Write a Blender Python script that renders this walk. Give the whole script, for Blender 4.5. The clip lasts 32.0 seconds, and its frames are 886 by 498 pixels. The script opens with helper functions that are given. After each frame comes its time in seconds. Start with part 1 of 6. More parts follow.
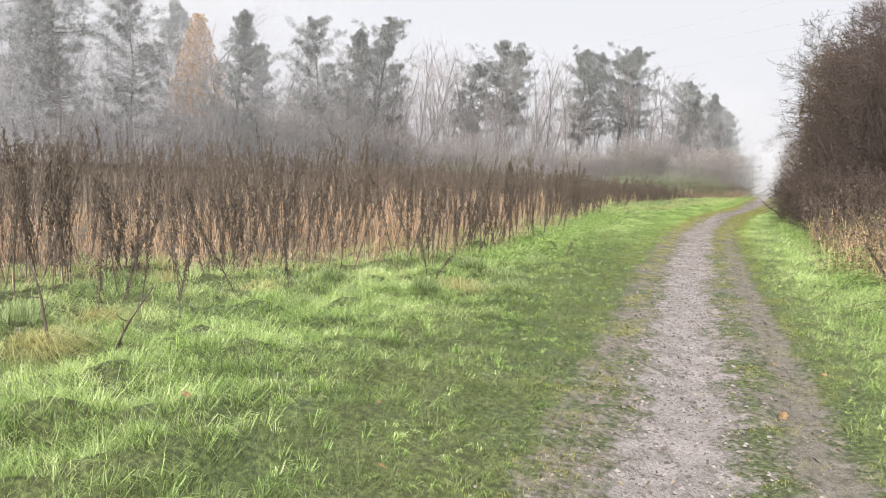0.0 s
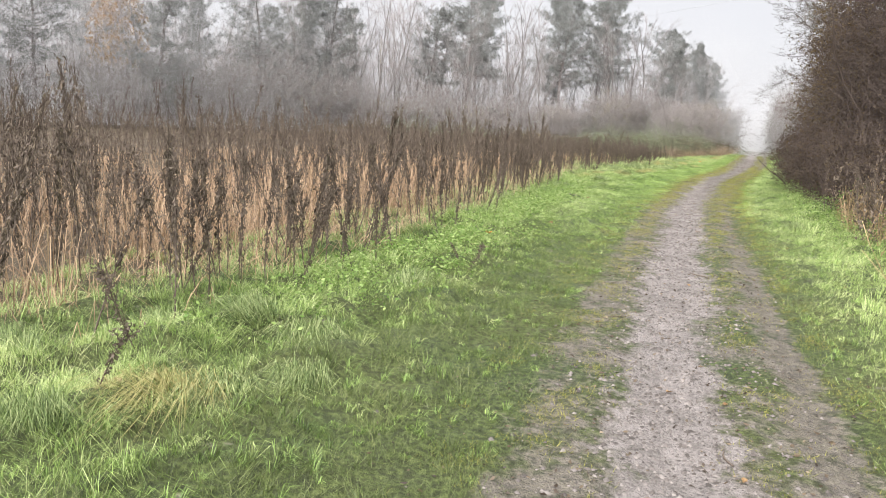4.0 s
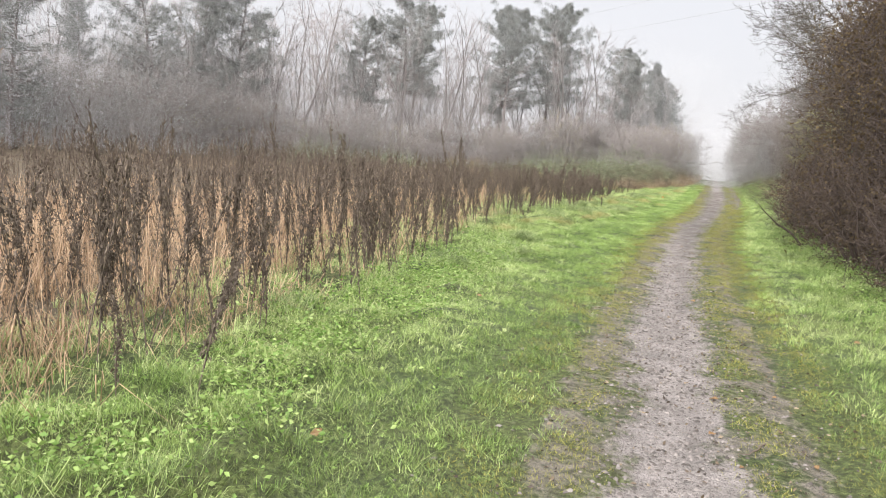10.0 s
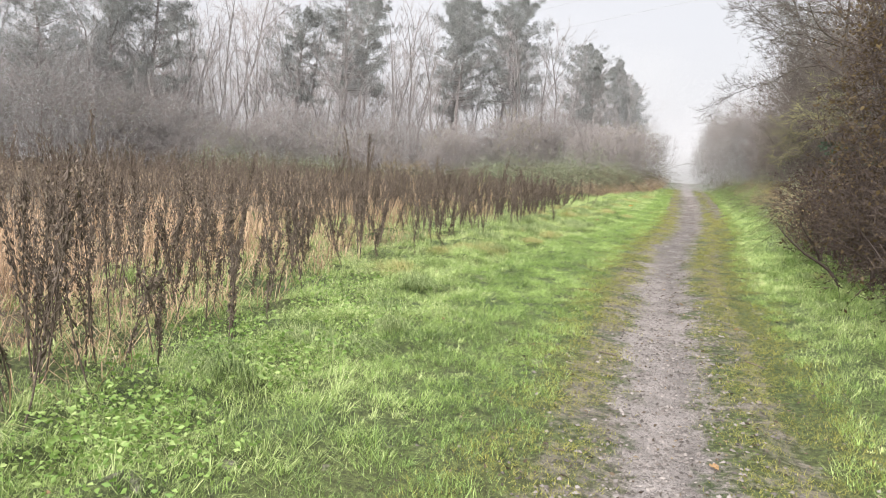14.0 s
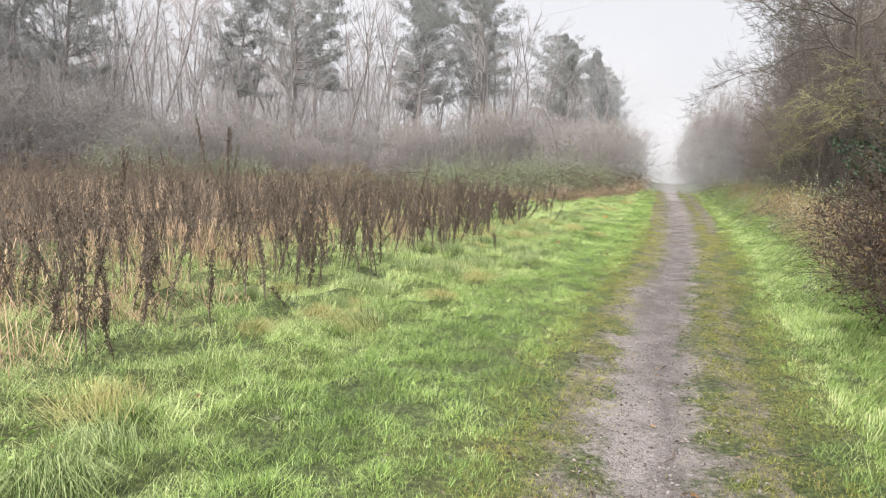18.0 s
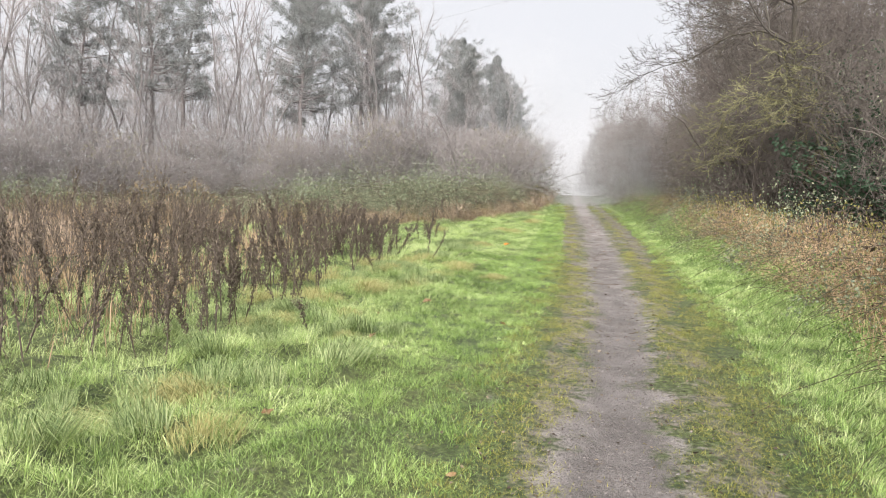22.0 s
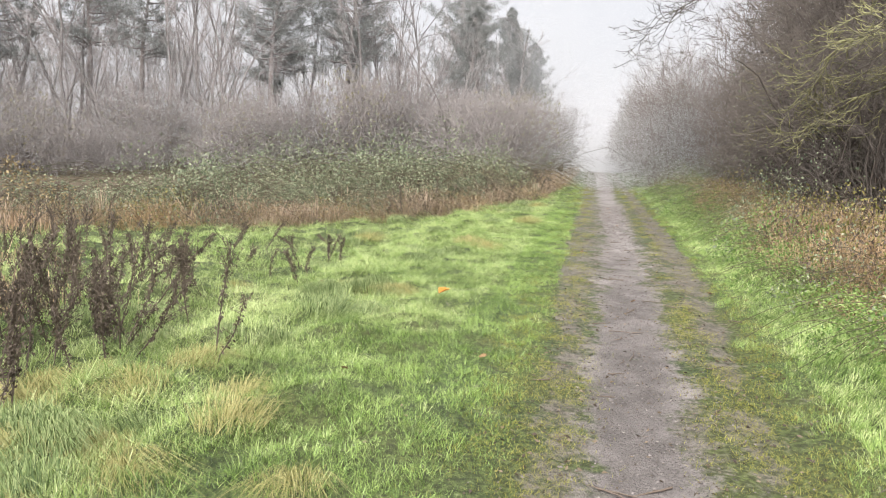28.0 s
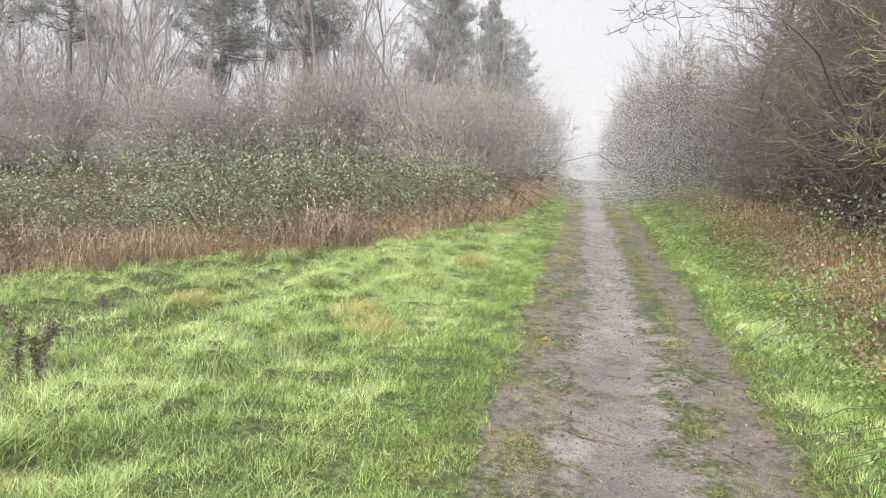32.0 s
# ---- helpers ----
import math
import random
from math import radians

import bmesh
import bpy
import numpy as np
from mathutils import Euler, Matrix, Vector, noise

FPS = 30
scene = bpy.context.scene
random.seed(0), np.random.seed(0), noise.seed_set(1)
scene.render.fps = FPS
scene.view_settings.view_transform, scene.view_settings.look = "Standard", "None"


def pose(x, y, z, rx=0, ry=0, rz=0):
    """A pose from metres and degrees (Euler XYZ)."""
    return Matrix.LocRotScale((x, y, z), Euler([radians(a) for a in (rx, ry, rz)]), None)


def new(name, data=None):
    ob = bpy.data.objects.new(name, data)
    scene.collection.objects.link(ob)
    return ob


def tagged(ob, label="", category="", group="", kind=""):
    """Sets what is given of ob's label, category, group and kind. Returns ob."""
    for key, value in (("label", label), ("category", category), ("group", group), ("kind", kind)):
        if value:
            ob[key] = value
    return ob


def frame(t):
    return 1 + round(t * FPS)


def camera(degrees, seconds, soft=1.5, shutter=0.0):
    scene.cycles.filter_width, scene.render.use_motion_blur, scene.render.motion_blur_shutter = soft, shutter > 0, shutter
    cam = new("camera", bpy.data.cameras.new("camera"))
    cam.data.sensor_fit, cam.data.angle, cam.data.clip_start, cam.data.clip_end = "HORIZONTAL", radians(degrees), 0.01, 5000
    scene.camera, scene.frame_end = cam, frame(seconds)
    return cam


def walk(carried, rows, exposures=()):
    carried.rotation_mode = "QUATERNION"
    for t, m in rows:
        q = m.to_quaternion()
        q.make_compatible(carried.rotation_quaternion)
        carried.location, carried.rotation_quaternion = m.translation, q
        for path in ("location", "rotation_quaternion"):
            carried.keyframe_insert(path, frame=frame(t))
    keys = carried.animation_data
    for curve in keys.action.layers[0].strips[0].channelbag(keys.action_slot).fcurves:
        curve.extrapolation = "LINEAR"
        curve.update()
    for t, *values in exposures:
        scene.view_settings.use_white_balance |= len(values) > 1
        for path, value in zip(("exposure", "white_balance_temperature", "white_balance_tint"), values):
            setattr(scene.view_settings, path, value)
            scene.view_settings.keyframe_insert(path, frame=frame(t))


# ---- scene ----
cam = camera(62.1, 32.0, soft=1.0)
METRES, EYE, TILT, LEAN, TURN = 37.5, 1.5, 0.0, 0.0, 24.0
ROWS = [
    (0.0, 0.0, 0.0, 0.0, 0.39, -6.9, -3.21),
    (0.5, 0.0037, 0.0169, -0.0007, -1.7, -6.92, -2.43),
    (1.0, 0.0085, 0.0306, -0.0013, -1.01, -7.49, -2.39),
    (1.5, 0.0114, 0.0457, -0.0015, 0.36, -7.7, -2.66),
    (2.0, 0.0155, 0.0614, -0.0015, 2.37, -7.61, -2.89),
    (2.5, 0.0204, 0.078, -0.0014, 3.07, -7.78, -3.44),
    (3.0, 0.0274, 0.0953, -0.0009, 0.53, -7.98, -3.38),
    (3.5, 0.0337, 0.1103, -0.0002, -0.31, -9.21, -2.9),
    (5.5, 0.0548, 0.1693, 0.0006, -3.31, -11.17, -4.45),
    (6.0, 0.0581, 0.1837, 0.0012, -1.55, -10.76, -4.57),
    (6.5, 0.0611, 0.2009, 0.0018, -2.25, -10.19, -4.39),
    (7.0, 0.0653, 0.2151, 0.0014, -1.96, -10.3, -3.66),
    (7.5, 0.0708, 0.2305, 0.0005, -4.5, -10.05, -3.86),
    (8.0, 0.0783, 0.2444, 0.0004, -4.14, -9.86, -4.36),
    (8.5, 0.0817, 0.2586, 0.0005, -3.37, -9.69, -4.63),
    (9.0, 0.0858, 0.2736, 0.0016, -3.4, -9.15, -4.38),
    (9.5, 0.0896, 0.2873, 0.0027, -2.64, -8.78, -3.84),
    (10.0, 0.0939, 0.3026, 0.0027, -4.22, -8.24, -3.72),
    (10.5, 0.0997, 0.3159, 0.0022, -4.27, -8.82, -3.34),
    (11.0, 0.1033, 0.3299, 0.0016, -4.88, -9.05, -3.22),
    (11.5, 0.1079, 0.3443, 0.0022, -5.06, -9.62, -3.09),
    (12.0, 0.1137, 0.3584, 0.0026, -4.59, -9.76, -3.08),
    (12.5, 0.1192, 0.3741, 0.0025, -5.23, -9.23, -3.3),
    (13.0, 0.1255, 0.3885, 0.0016, -4.71, -8.88, -3.18),
    (13.5, 0.1295, 0.4048, 0.001, -5.77, -8.12, -3.23),
    (14.0, 0.1358, 0.4186, 0.0013, -6.84, -7.71, -3.1),
    (14.5, 0.1415, 0.4315, 0.0024, -8.01, -7.15, -3.05),
    (16.5, 0.1642, 0.4864, 0.0018, -8.05, -7.81, -2.85),
    (17.0, 0.1696, 0.5006, 0.0017, -7.38, -7.44, -2.46),
    (17.5, 0.1764, 0.5158, 0.0026, -9.62, -7.08, -2.58),
    (18.0, 0.1826, 0.5293, 0.0033, -8.25, -7.77, -2.83),
    (18.5, 0.1884, 0.545, 0.0023, -8.55, -7.97, -2.89),
    (19.0, 0.1961, 0.5596, 0.0024, -8.07, -7.87, -1.99),
    (19.5, 0.2003, 0.5747, 0.0019, -7.12, -7.33, -0.92),
    (20.0, 0.2058, 0.5908, 0.002, -7.74, -7.32, -0.23),
    (20.5, 0.2106, 0.606, 0.0016, -8.09, -7.8, 0.0),
    (21.0, 0.2163, 0.6224, 0.0016, -10.8, -7.65, -0.39),
    (21.5, 0.225, 0.6347, 0.0015, -12.66, -7.7, -0.96),
    (22.0, 0.2321, 0.6494, 0.001, -15.34, -6.3, -1.84),
    (22.5, 0.2417, 0.6621, 0.0011, -15.99, -6.21, -2.39),
    (23.0, 0.2484, 0.6745, 0.0015, -13.0, -7.26, -2.59),
    (23.5, 0.2541, 0.6874, 0.0023, -10.62, -7.55, -2.36),
    (24.0, 0.2614, 0.6996, 0.0026, -9.03, -8.03, -2.17),
    (24.5, 0.267, 0.7141, 0.002, -10.89, -8.33, -2.63),
    (25.0, 0.2742, 0.7268, 0.0022, -12.22, -8.76, -3.3),
    (25.5, 0.2805, 0.7404, 0.002, -12.99, -9.3, -3.77),
    (27.5, 0.3087, 0.7952, 0.0037, -13.3, -9.09, -3.02),
    (28.0, 0.3152, 0.8089, 0.0032, -13.14, -8.62, -2.2),
    (28.5, 0.3227, 0.8234, 0.004, -13.4, -8.36, -1.29),
    (29.0, 0.3299, 0.8363, 0.0041, -13.64, -7.88, -0.8),
    (29.5, 0.3358, 0.8524, 0.0045, -14.61, -6.07, -0.53),
    (30.0, 0.3438, 0.8659, 0.004, -14.83, -5.55, -0.24),
    (30.5, 0.3505, 0.8797, 0.0031, -14.8, -5.72, -0.62),
    (31.0, 0.3587, 0.8947, 0.0028, -14.5, -7.03, -1.48),
    (31.5, 0.365, 0.9073, 0.0026, -13.82, -8.03, -2.44),
    (32.0, 0.3712, 0.9226, 0.0037, -13.73, -8.44, -3.32),
]
walk(cam, [(t, pose(0, 0, EYE, TILT, LEAN, TURN) @ pose(METRES * x, METRES * y, METRES * z, 90 + pitch, roll, yaw)) for t, x, y, z, yaw, pitch, roll in ROWS], [(0.0, 0.85), (32.0, 0.85)])


# ---- light ----
world = bpy.data.worlds.new("overcast_sky")
scene.world = world
world.use_nodes = True
wn, wl = world.node_tree.nodes, world.node_tree.links
wn.clear()
sky = wn.new("ShaderNodeTexSky")
sky.sky_type = "NISHITA"
sky.sun_disc = False
sky.sun_elevation, sky.sun_rotation = radians(52), radians(165)
sky.dust_density, sky.air_density = 6.0, 1.0
veil = wn.new("ShaderNodeMix")
veil.data_type = "RGBA"
veil.inputs[0].default_value = 0.982
veil.inputs[7].default_value = (0.765, 0.765, 0.80, 1)
bright = wn.new("ShaderNodeBackground")
bright.inputs[1].default_value = 0.612
wout = wn.new("ShaderNodeOutputWorld")
wl.new(sky.outputs[0], veil.inputs[6])
wl.new(veil.outputs[2], bright.inputs[0])
wl.new(bright.outputs[0], wout.inputs[0])
sun = new("sun", bpy.data.lights.new("sun", "SUN"))
sun.data.energy, sun.data.angle, sun.data.color = 5.4, radians(80), (1.0, 0.98, 0.95)
sun.matrix_world = pose(0, 0, 30, 38, 0, -15)


# ---- materials ----
def material(name, colors, rough=0.7, grain=(8.0, 60.0), bump=0.3, island=0.6, leafy=0.0, spec=0.3, patchy=1.0):
    """Colours blended by a coarse and a fine noise and by each piece's own random value."""
    m = bpy.data.materials.new(name)
    m.use_nodes = True
    n, l = m.node_tree.nodes, m.node_tree.links
    n.clear()
    out = n.new("ShaderNodeOutputMaterial")
    p = n.new("ShaderNodeBsdfPrincipled")
    p.inputs["Roughness"].default_value = rough
    p.inputs["Specular IOR Level"].default_value = spec
    co = n.new("ShaderNodeTexCoord")
    a, b = n.new("ShaderNodeTexNoise"), n.new("ShaderNodeTexNoise")
    a.inputs["Scale"].default_value, b.inputs["Scale"].default_value = grain
    a.inputs["Detail"].default_value, b.inputs["Detail"].default_value = 3, 2
    l.new(co.outputs["Object"], a.inputs["Vector"])
    l.new(co.outputs["Object"], b.inputs["Vector"])
    geo = n.new("ShaderNodeNewGeometry")
    info = n.new("ShaderNodeObjectInfo")

    def mathn(op, x, y):
        k = n.new("ShaderNodeMath")
        k.operation = op
        for s, v in ((0, x), (1, y)):
            if isinstance(v, (int, float)):
                k.inputs[s].default_value = v
            else:
                l.new(v, k.inputs[s])
        return k.outputs[0]

    noise_mix = mathn("ADD", mathn("MULTIPLY", a.outputs[0], 0.6), mathn("MULTIPLY", b.outputs[0], 0.4))
    if patchy != 1.0:
        noise_mix = mathn("ADD", mathn("MULTIPLY", mathn("SUBTRACT", noise_mix, 0.5), patchy), 0.5)
    piece = mathn("ADD", mathn("MULTIPLY", geo.outputs["Random Per Island"], 0.8), mathn("MULTIPLY", info.outputs["Random"], 0.2))
    fac = mathn("ADD", mathn("MULTIPLY", noise_mix, 1.0 - island), mathn("MULTIPLY", piece, island))
    ramp = n.new("ShaderNodeValToRGB")
    el = ramp.color_ramp.elements
    lo, hi = (0.0, 1.0) if island > 0.3 else (0.3, 0.7)
    for k, c in enumerate(colors):
        at = lo + (hi - lo) * k / max(1, len(colors) - 1)
        e = el[k] if k < 2 else el.new(at)
        e.position, e.color = at, (*c, 1)
    l.new(fac, ramp.inputs[0])
    l.new(ramp.outputs[0], p.inputs["Base Color"])
    if bump:
        bm = n.new("ShaderNodeBump")
        bm.inputs["Strength"].default_value, bm.inputs["Distance"].default_value = bump, 0.01
        l.new(b.outputs[0], bm.inputs["Height"])
        l.new(bm.outputs[0], p.inputs["Normal"])
    if leafy:
        tr, mx = n.new("ShaderNodeBsdfTranslucent"), n.new("ShaderNodeMixShader")
        mx.inputs[0].default_value = leafy
        l.new(ramp.outputs[0], tr.inputs["Color"])
        l.new(p.outputs[0], mx.inputs[1])
        l.new(tr.outputs[0], mx.inputs[2])
        l.new(mx.outputs[0], out.inputs[0])
    else:
        l.new(p.outputs[0], out.inputs[0])
    return m


GRASS = material("wet_grass", [(0.014, 0.026, 0.006), (0.062, 0.105, 0.021), (0.205, 0.315, 0.078), (0.40, 0.53, 0.165), (0.66, 0.73, 0.37)], 0.34, (1.1, 5.0), 0, 0.58, 0.28, 0.5, 2.8)
PALE_GRASS = material("pale_long_grass", [(0.045, 0.075, 0.02), (0.19, 0.27, 0.08), (0.42, 0.51, 0.20), (0.67, 0.72, 0.38), (0.64, 0.55, 0.31)], 0.45, (1.1, 5.0), 0, 0.58, 0.3, 0.4, 2.6)
TRODDEN = material("trodden_sward", [(0.014, 0.022, 0.006), (0.046, 0.07, 0.018), (0.115, 0.155, 0.046), (0.22, 0.255, 0.098), (0.44, 0.44, 0.26)], 0.4, (1.3, 7.0), 0, 0.58, 0.28, 0.35, 2.6)
MOSS_GRASS = material("trodden_grass", [(0.07, 0.074, 0.018), (0.185, 0.19, 0.042), (0.335, 0.32, 0.085), (0.50, 0.45, 0.18)], 0.5, (1.2, 12.0), 0, 0.5, 0.3)
STRAW = material("dry_straw", [(0.12, 0.078, 0.052), (0.31, 0.21, 0.137), (0.55, 0.395, 0.26), (0.82, 0.66, 0.46)], 0.7, (0.9, 5.0), 0, 0.5, 0.3, 0.3, 2.2)
DEAD = material("dead_weed", [(0.043, 0.033, 0.027), (0.083, 0.064, 0.052), (0.138, 0.108, 0.086), (0.22, 0.175, 0.128)], 0.8, (3.0, 40.0), 0.2, 0.5)
DEAD_LEAF = material("withered_leaf", [(0.054, 0.042, 0.034), (0.108, 0.084, 0.068), (0.175, 0.139, 0.109), (0.27, 0.217, 0.152)], 0.8, (3.0, 40.0), 0, 0.7, 0.15)
WEED_GREEN = material("nettle_leaf", [(0.045, 0.085, 0.022), (0.11, 0.19, 0.05), (0.23, 0.32, 0.10), (0.44, 0.48, 0.19)], 0.5, (1.5, 15.0), 0, 0.7, 0.35)
NETTLE = material("low_nettle_leaf", [(0.065, 0.12, 0.028), (0.155, 0.26, 0.06), (0.29, 0.40, 0.125), (0.52, 0.57, 0.27)], 0.5, (1.5, 15.0), 0, 0.7, 0.35)
BRAMBLE = material("bramble_leaf", [(0.042, 0.057, 0.038), (0.1, 0.127, 0.08), (0.185, 0.217, 0.133), (0.33, 0.345, 0.225), (0.28, 0.2, 0.13)], 0.5, (1.0, 15.0), 0, 0.6, 0.2)
BRACKEN = material("dead_bracken", [(0.09, 0.066, 0.045), (0.19, 0.142, 0.088), (0.33, 0.255, 0.135), (0.36, 0.37, 0.15)], 0.7, (1.0, 12.0), 0, 0.6, 0.25)
CANE = material("bramble_cane", [(0.05, 0.042, 0.028), (0.09, 0.075, 0.048), (0.15, 0.125, 0.08)], 0.7, (3.0, 40.0), 0.1, 0.5)
# Far-tree bark, twigs and needles: paled greys carry the haze in their colour.
HAZED_BARK = material("hazed_birch_bark", [(0.145, 0.13, 0.125), (0.20, 0.18, 0.174), (0.28, 0.256, 0.248)], 0.85, (1.5, 14.0), 0.6, 0.15)
HAZED_TWIG = material("hazed_birch_twig", [(0.21, 0.183, 0.18), (0.27, 0.24, 0.235), (0.33, 0.295, 0.29)], 0.85, (1.5, 14.0), 0, 0.5)
HAZED_PINE_BARK = material("hazed_pine_bark", [(0.15, 0.13, 0.124), (0.205, 0.176, 0.168), (0.265, 0.225, 0.213)], 0.9, (2.0, 18.0), 0.6, 0.15)
HAZED_NEEDLE = material("hazed_pine_needle", [(0.15, 0.157, 0.147), (0.20, 0.208, 0.195), (0.255, 0.262, 0.246)], 0.7, (0.8, 9.0), 0, 0.5, 0.2)
ORANGE_LEAF = material("autumn_leaf", [(0.33, 0.19, 0.085), (0.43, 0.27, 0.12), (0.50, 0.34, 0.165)], 0.6, (1.0, 9.0), 0, 0.6, 0.3)
# Scrub at the wood edge, its twig colour lifted pale for haze.
HAZED_SCRUB = material("hazed_scrub_twig", [(0.15, 0.132, 0.126), (0.21, 0.187, 0.179), (0.285, 0.257, 0.245)], 0.85, (1.5, 14.0), 0, 0.6)
# Hawthorn twigs and leaves are darkened: the hedge's inner shade is in their colour.
HEDGE = material("shaded_hawthorn_twig", [(0.038, 0.027, 0.024), (0.066, 0.048, 0.041), (0.11, 0.084, 0.07)], 0.8, (1.5, 14.0), 0, 0.6)
SCRUB_DARK = material("blackthorn_twig", [(0.092, 0.076, 0.067), (0.145, 0.122, 0.108), (0.215, 0.185, 0.164)], 0.85, (1.5, 14.0), 0, 0.6)
HEDGE_LEAF = material("shaded_hawthorn_leaf", [(0.022, 0.015, 0.011), (0.046, 0.031, 0.022), (0.08, 0.056, 0.031), (0.135, 0.105, 0.042)], 0.7, (1.0, 9.0), 0, 0.6, 0.25)
AUTUMN_HEDGE = material("yellowing_hawthorn_leaf", [(0.04, 0.027, 0.016), (0.085, 0.058, 0.03), (0.15, 0.108, 0.046), (0.25, 0.195, 0.07)], 0.7, (0.8, 9.0), 0, 0.55, 0.25)
LICHEN = material("lichened_branch", [(0.11, 0.1, 0.068), (0.2, 0.187, 0.105), (0.35, 0.34, 0.165)], 0.85, (2.0, 25.0), 0.4, 0.3)
ASH_TWIG = material("ash_twig", [(0.055, 0.047, 0.042), (0.09, 0.078, 0.066), (0.15, 0.135, 0.09)], 0.8, (1.2, 9.0), 0.3, 0.25)
DARK_LEAF = material("holly_leaf", [(0.018, 0.035, 0.02), (0.03, 0.06, 0.03), (0.05, 0.085, 0.045)], 0.6, (1.0, 9.0), 0, 0.6, 0.1)
HAZEL = material("yellowing_leaf", [(0.17, 0.165, 0.07), (0.27, 0.255, 0.11), (0.38, 0.34, 0.16)], 0.6, (1.0, 9.0), 0, 0.6, 0.3)
STONE = material("path_stone", [(0.03, 0.026, 0.023), (0.10, 0.086, 0.079), (0.19, 0.168, 0.158), (0.37, 0.335, 0.31)], 0.6, (8.0, 80.0), 0.3, 0.8)
FALLEN = material("fallen_leaf", [(0.10, 0.06, 0.035), (0.17, 0.10, 0.05), (0.28, 0.18, 0.09), (0.36, 0.15, 0.04), (0.45, 0.36, 0.24)], 0.5, (8.0, 80.0), 0, 0.8, 0.15)
BRIGHT_LEAF = material("orange_fallen_leaf", [(0.42, 0.13, 0.02), (0.58, 0.22, 0.04), (0.66, 0.33, 0.08)], 0.5, (8.0, 80.0), 0, 0.5, 0.2)
CRUMB = material("leaf_crumb", [(0.03, 0.024, 0.02), (0.06, 0.045, 0.035), (0.12, 0.09, 0.06), (0.30, 0.24, 0.17)], 0.6, (8.0, 80.0), 0, 0.85)
CABLE = material("cable", [(0.35, 0.35, 0.36), (0.45, 0.45, 0.46)], 0.5, (1.0, 5.0), 0, 0.2)
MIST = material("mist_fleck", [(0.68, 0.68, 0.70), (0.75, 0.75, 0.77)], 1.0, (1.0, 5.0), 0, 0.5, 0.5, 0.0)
BANK_STRAW = material("brown_bank_grass", [(0.12, 0.088, 0.065), (0.26, 0.195, 0.14), (0.43, 0.33, 0.235), (0.64, 0.51, 0.375)], 0.7, (0.9, 5.0), 0, 0.55, 0.25, 0.3, 1.8)
VERGE_STRAW = material("brown_verge_grass", [(0.11, 0.072, 0.046), (0.29, 0.198, 0.118), (0.50, 0.36, 0.215), (0.74, 0.57, 0.37)], 0.7, (0.9, 5.0), 0, 0.55, 0.25, 0.3, 2.0)
TUSSOCK = material("collapsed_grass", [(0.035, 0.058, 0.02), (0.10, 0.15, 0.05), (0.22, 0.285, 0.11), (0.40, 0.45, 0.22), (0.42, 0.37, 0.20)], 0.45, (3.0, 12.0), 0, 0.75, 0.28, 0.4)
VERGE_LEAF = material("yellow_green_leaf", [(0.085, 0.09, 0.028), (0.17, 0.165, 0.05), (0.28, 0.25, 0.085), (0.36, 0.28, 0.12)], 0.6, (1.0, 9.0), 0, 0.7, 0.2)
HAY = material("matted_hay", [(0.11, 0.105, 0.04), (0.26, 0.245, 0.095), (0.44, 0.405, 0.18), (0.64, 0.59, 0.33)], 0.6, (1.0, 8.0), 0, 0.6, 0.35)
POST_WOOD = material("weathered_wood", [(0.17, 0.145, 0.12), (0.27, 0.24, 0.2), (0.36, 0.33, 0.28)], 0.85, (4.0, 50.0), 0.5, 0.1)


